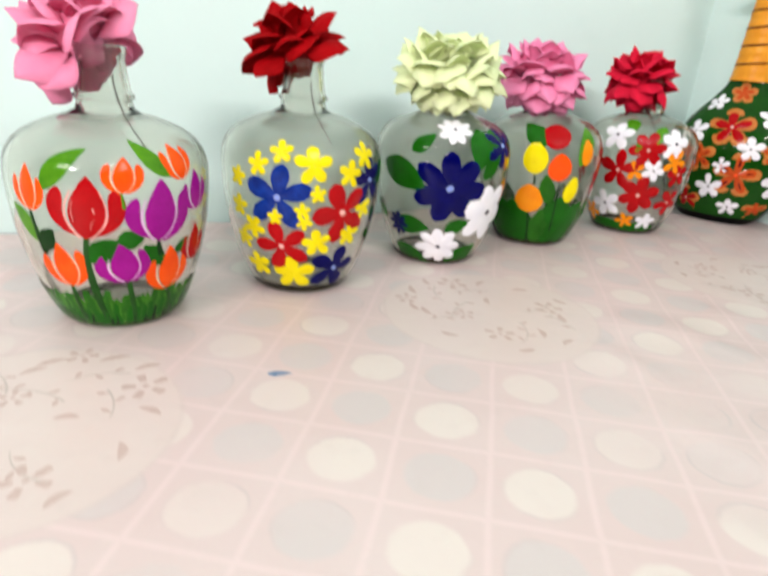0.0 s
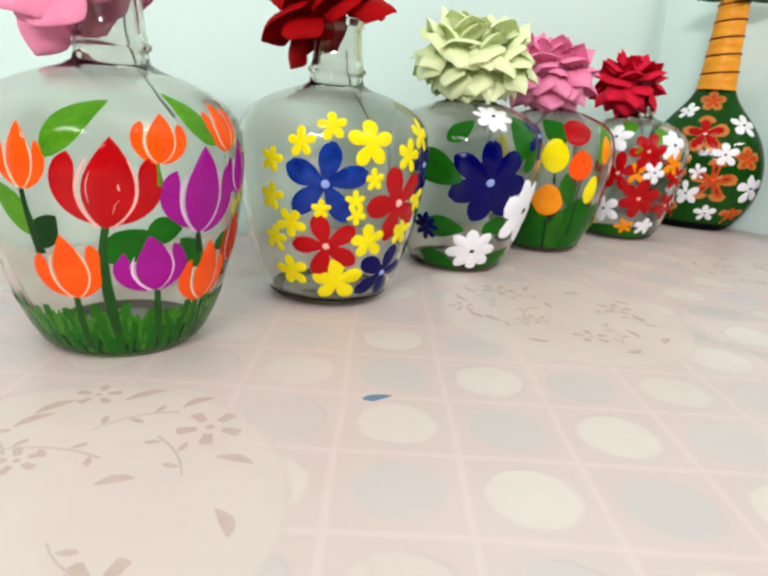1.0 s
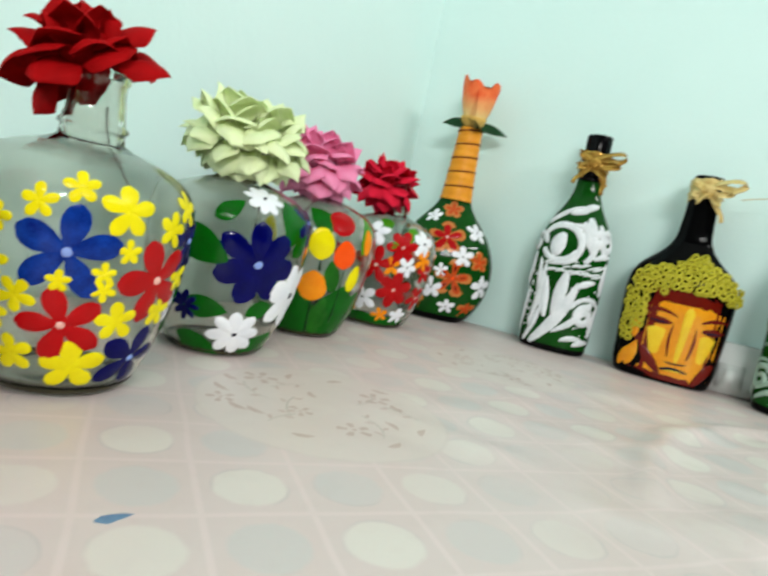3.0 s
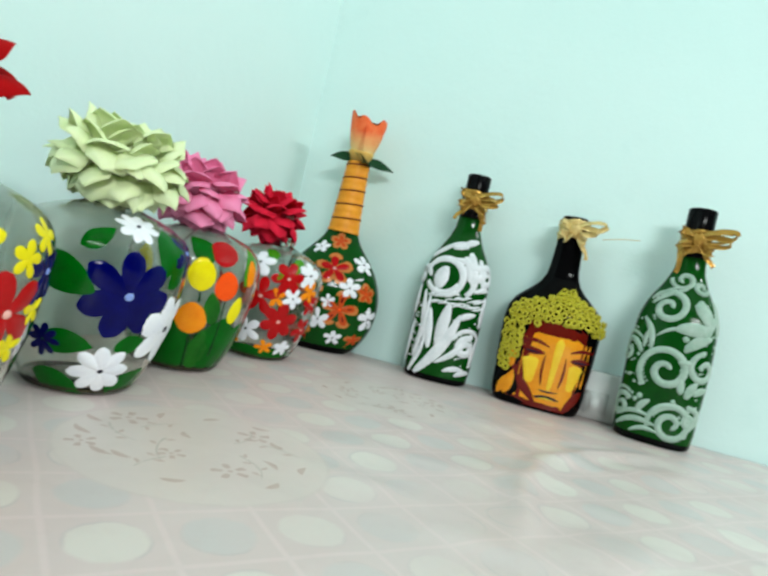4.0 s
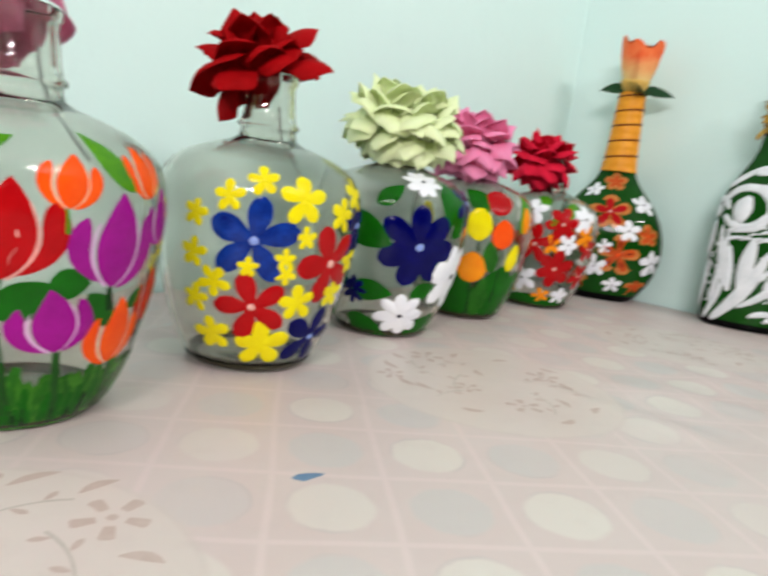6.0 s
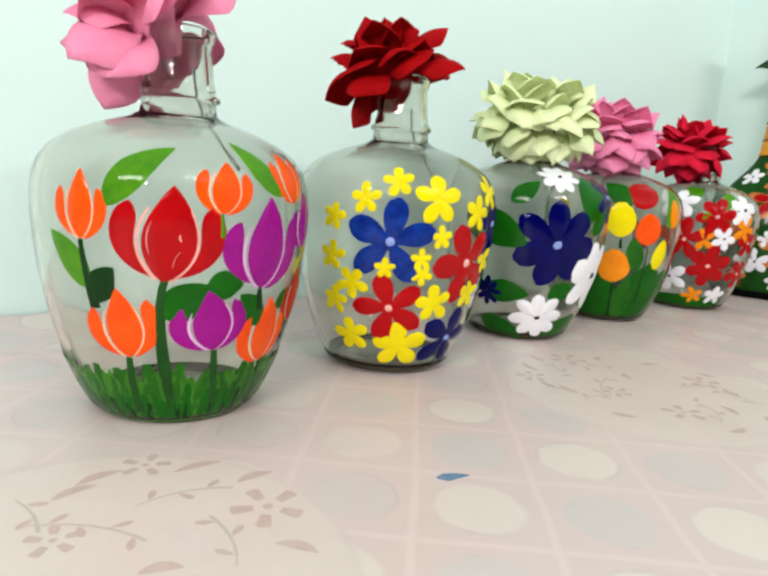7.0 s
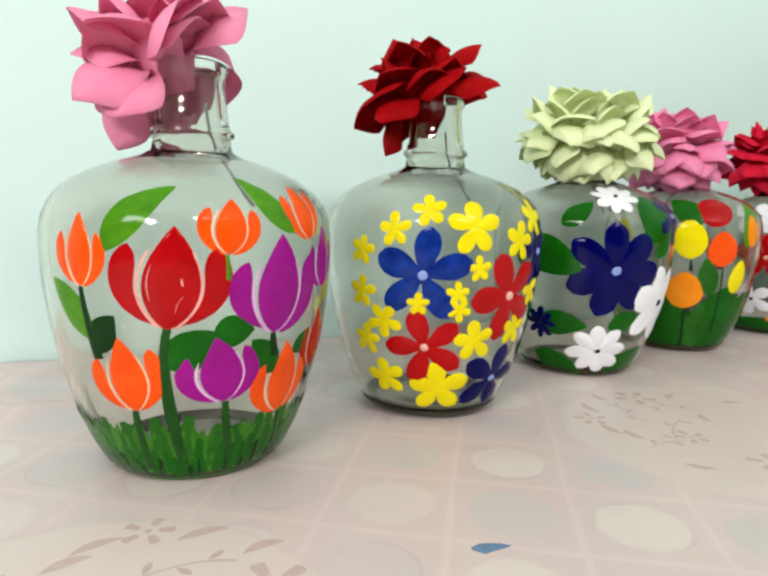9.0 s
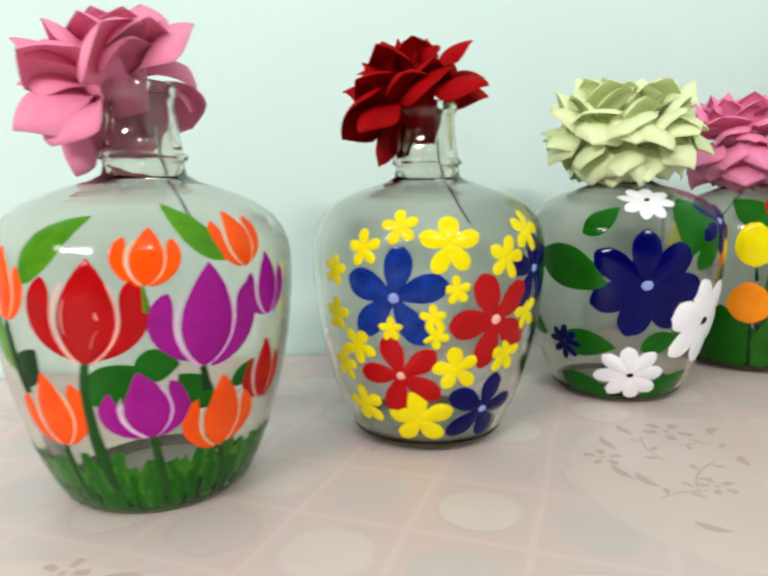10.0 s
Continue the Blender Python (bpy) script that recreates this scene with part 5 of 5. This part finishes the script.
for row in (
    (-0.02, 0.1613, 0.0470, 2, 0.0095, 0.06), (0.286, 0.1333, 0.0410, 36, 0.0075, 0.10), (0.400, 0.1990, 0.0340, -48, 0.0100, 0.05), (0.560, 0.2050, 0.0380, -75, 0.0080, 0.0), (-0.430, 0.1470, 0.0400, 24, 0.0026, 0.12), (-0.84, 0.1900, 0.0420, 44, 0.0038, 0.08),
    (-0.95, 0.1960, 0.0340, 46, 0.0034, 0.08), (-0.86, 0.1700, 0.0480, -66, 0.0046, 0.12), (-0.66, 0.1280, 0.0300, 80, 0.0034, 0.1), (0.560, 0.0720, 0.0260, 66, 0.0062, 0.05), (0.70, 0.0800, 0.0240, 20, 0.0055, 0.05), (0.42, 0.0760, 0.0220, 100, 0.0052, 0.0),
    (-1.05, 0.0150, 0.0560, 12, 0.0042, 0.16), (-1.10, 0.0260, 0.0520, 12, 0.0034, 0.16), (-0.52, 0.0380, 0.0260, 55, 0.0046, 0.1), (-0.60, 0.0120, 0.0360, 10, 0.0034, 0.15), (0.78, 0.0180, 0.0360, 72, 0.0048, 0.1), (0.20, 0.1180, 0.0180, 5, 0.0044, 0.0),
    (0.66, 0.1550, 0.0360, 60, 0.0070, 0.05), (1.10, 0.1600, 0.0500, 88, 0.0060, 0.0),
):
    drop(OVAL, scroll_bottle, GREY_RELIEF, *row)
for w, z, r, t in ((0.364, 0.0330, 0.0230, 30), (-1.10, 0.1200, 0.0270, 20), (-0.98, 0.0430, 0.0250, 40)):
    bm = bmesh.new()
    stroke(bm, OVAL, w, z, [(r * math.cos(a), r * math.sin(a)) for a in np.linspace(0.2, 2.4, 24)], lambda s: 0.0026 * math.sin(math.pi * (0.1 + 0.8 * s)), radians(t), 0.0016, 3)
    part("relief_arc", bm, GREY_RELIEF, scroll_bottle)
places = [(-0.035 + 0.0270 / 0.052 * math.cos(a), 0.1034 + 0.0285 * math.sin(a), 0.0014) for a in np.linspace(1.2, 3.9, 16)]
places += [(-0.333 + 0.018 / 0.046 * math.cos(a), 0.188 + 0.018 * math.sin(a), 0.0012) for a in np.linspace(-0.6, 1.4, 9)]
places += [(0.262, 0.1500, 0.0042), (0.34, 0.1080, 0.0036), (0.30, 0.0640, 0.0036), (-0.50, 0.0620, 0.0040), (-0.60, 0.0560, 0.0034)]
places += [(rng.uniform(-1.2, -0.55), rng.uniform(0.02, 0.18), rng.uniform(0.0012, 0.0026)) for _ in range(45)]
places += [(rng.uniform(0.5, 1.1), rng.uniform(0.02, 0.20), rng.uniform(0.0012, 0.0024)) for _ in range(30)]
dots(OVAL, scroll_bottle, GREY_RELIEF, places)

# the black flask with a panel of warm colours
BROAD = [(0, 0.058), (0.003, 0.0635), (0.012, 0.0660), (0.05, 0.0690), (0.10, 0.0715), (0.130, 0.0715), (0.145, 0.0690), (0.158, 0.0620), (0.170, 0.0500), (0.180, 0.0390), (0.190, 0.0300), (0.202, 0.0240), (0.220, 0.0215), (0.250, 0.0200), (0.270, 0.0195)]
SQUARE = Surface(BROAD, 0.5, 3.0)
panel_bottle = thing("painted_bottle", facing(0.708, 0.632, -0.07, 0.06), "black flask bottle with painted orange panel and curled paper", "bottle", "tall painted bottles along the wall")
part("glass_body", shell(SQUARE, finer(BROAD, 0.008), 0.003, 0.01, 64, True), BLACK_GLASS, panel_bottle, "glossy black body")
black_cap(panel_bottle, 0.262, 0.293, 0.0192)


def patch(material, w, z, length, turn, thick, shape="leaf", bend=0.0, proud=0.0010, label=""):
    bm = bmesh.new()
    width = {"leaf": pointed(thick), "bar": lambda s: thick * min(1, 8 * s + 0.55, 12 * (1 - s) + 0.7), "round": lambda s: thick * math.sqrt(max(0.004, 1 - (2 * s - 1) ** 2)), "taper": lambda s: thick * (0.45 + 0.55 * s) * min(1, 8 * (1 - s) + 0.1, 8 * s + 0.2)}[shape]
    stroke(bm, SQUARE, w, z, straight(length, 16, 0, bend), width, radians(turn), proud, 6)
    return part("painted_panel", bm, PAINTS[material], panel_bottle, label)


patch("maroon", 0.18, 0.004, 0.128, 90, 0.056, "bar", 0.0, 0.0008, "maroon ground of the painted panel")
patch("gold", 0.20, 0.008, 0.108, 90, 0.047, "bar", 0.0, 0.0014, "orange field")
patch("lemon", 0.20, 0.028, 0.085, 88, 0.0085, "taper", 0.0, 0.0020, "yellow streak")
patch("lemon", -0.24, 0.036, 0.042, 92, 0.0150, "taper", 0.0, 0.0018)
patch("lemon", 0.62, 0.036, 0.042, 88, 0.0125, "taper", 0.0, 0.0018)
patch("maroon", -0.52, 0.046, 0.050, -48, 0.0080, "leaf", 0.0, 0.0024)
patch("maroon", 0.90, 0.040, 0.040, -120, 0.0080, "leaf", 0.0, 0.0024)
patch("maroon", -0.55, 0.097, 0.044, -4, 0.0032, "leaf", 0.12, 0.0026)
patch("maroon", 0.45, 0.092, 0.038, 8, 0.0030, "leaf", 0.12, 0.0026)
patch("maroon", -0.48, 0.086, 0.034, -2, 0.0060, "leaf", 0.0, 0.0026)
patch("maroon", 0.50, 0.082, 0.030, 4, 0.0055, "leaf", 0.0, 0.0026)
patch("ink", -0.44, 0.085, 0.026, -2, 0.0018, "leaf", 0.0, 0.0034)
patch("ink", 0.54, 0.081, 0.022, 4, 0.0018, "leaf", 0.0, 0.0034)
patch("maroon", 0.03, 0.036, 0.050, 92, 0.0022, "leaf", 0.05, 0.0026)
patch("maroon", 0.38, 0.036, 0.050, 88, 0.0022, "leaf", -0.05, 0.0026)
patch("ink", -0.08, 0.019, 0.038, 2, 0.0035, "leaf", 0.05, 0.0026)
patch("lemon", 0.02, 0.019, 0.024, 2, 0.0012, "leaf", 0.03, 0.0036)
patch("ink", -0.02, 0.031, 0.030, 2, 0.0012, "leaf", -0.05, 0.0030)
patch("gold", -0.74, 0.012, 0.040, 75, 0.0080, "leaf", 0.0, 0.0016)
patch("gold", -0.66, 0.054, 0.030, 92, 0.0055, "round", 0.0, 0.0016)
patch("gold", -0.90, 0.010, 0.032, 70, 0.0060, "leaf", 0.0, 0.0016)

# curled paper rings glued in a cap above the panel
bm = bmesh.new()
tube(bm, [(0.0056 * (1 - 0.06 * a) * math.cos(a), 0.0056 * (1 - 0.06 * a) * math.sin(a), 0.0006 * a) for a in np.linspace(0, 9.5, 40)], 0.0017, 6)
ring = link_mesh("paper_curl", bm, QUILL)
curl_mesh = ring.data
bpy.data.objects.remove(ring)
spots = []
for z, w0, w1, count in ((0.126, -0.80, -0.30, 4), (0.127, 0.86, 1.12, 3), (0.135, -0.86, 1.10, 15), (0.144, -0.84, 1.06, 14), (0.152, -0.74, 0.96, 12), (0.159, -0.52, 0.82, 9), (0.165, -0.20, 0.66, 6), (0.171, 0.06, 0.52, 4), (0.178, 0.18, 0.42, 2)):
    spots += [(w0 + (w1 - w0) * k / (count - 1), z + rng.uniform(-0.001, 0.001)) for k in range(count)]
for k in range(8):
    spots += [(-0.62 + 0.02 * (k % 2), 0.120 - 0.0092 * k)] if k < 6 else []
    spots += [(-0.76 + 0.02 * (k % 2), 0.117 - 0.0092 * k), (-0.90 + 0.02 * (k % 2), 0.120 - 0.0094 * k)]
for w, z in spots:
    arc = float(np.interp(z, SQUARE.z, SQUARE.arc))
    w += rng.uniform(-0.03, 0.03)
    p, q = SQUARE.at(w, arc, 0.0012), SQUARE.at(w, arc, 0.0042)
    curl = new("paper_curl", curl_mesh)
    curl.matrix_basis = Matrix.Translation(p) @ (q - p).to_track_quat("Z", "Y").to_matrix().to_4x4() @ Matrix.Rotation(rng.uniform(0, 6.28), 4, "Z") @ Matrix.Scale(rng.uniform(0.85, 1.1), 4)
    curl.parent = panel_bottle

bow(0.622, 0.764, 0.288, -48, "gold ribbon bow tied round the bottle neck", RIBBON, 1.0, 4, 3)
bow(0.708, 0.632, 0.272, -52, "pale gold ribbon bow tied under the cap", PALE_RIBBON, 0.95, 9, 1)
bow(0.772, 0.478, 0.285, -62, "gold ribbon bow tied round the bottle neck", RIBBON, 1.05, 14, 2)
bm = bmesh.new()
tube(bm, [(0.728 + 0.030 * s, 0.592 - 0.075 * s, 0.268 + 0.004 * math.sin(4 * s) + 0.012 * s * s) for s in np.linspace(0, 0.62, 16)], 0.0006, 5)
tagged(link_mesh("ribbon_thread", bm, PALE_RIBBON), "loose gold thread hanging from a ribbon", "thread")

# ---- socket board at the foot of the wall ----
base = CORNER + ALONG_RIGHT * 0.555
turn = math.degrees(math.atan2(ALONG_RIGHT.y, ALONG_RIGHT.x))
board = thing("socket_board", pose(base.x, base.y, 0.0, 0, 0, turn), "white plastic socket board fixed low on the wall", "socket board")
bm = bmesh.new()
box(bm, (-0.06, -0.030, 0.001), (0.10, -0.0005, 0.073), 0.003)
part("box", bm, WHITE_PLASTIC, board)
for x0 in (-0.045, 0.0, 0.045):
    bm = bmesh.new()
    box(bm, (x0, -0.0330, 0.010), (x0 + 0.034, -0.029, 0.044), 0.0012)
    plate = part("switch_plate", bm, WHITE_PLASTIC, board)
    bm = bmesh.new()
    box(bm, (x0 + 0.008, -0.0360, 0.016), (x0 + 0.026, -0.0325, 0.038), 0.001)
    part("rocker", bm, WHITE_PLASTIC, plate)

# ---- lamps behind the camera ----
for eye, target in TUBES:
    m = look(eye, target)
    lamp = thing("tube_lamp", m @ pose(0, 0, 0.035), "white batten with a lit fluorescent tube", "lamp", "tube lamps on the wall")
    bm = bmesh.new()
    box(bm, (-0.62, -0.03, -0.02), (0.62, 0.03, 0.03), 0.004)
    part("batten", bm, WHITE_PLASTIC, lamp)
    for side in (-1, 1):
        bm = bmesh.new()
        box(bm, (side * 0.61 - 0.012, -0.018, -0.05), (side * 0.61 + 0.012, 0.018, -0.018), 0.003)
        part("holder", bm, WHITE_PLASTIC, lamp)
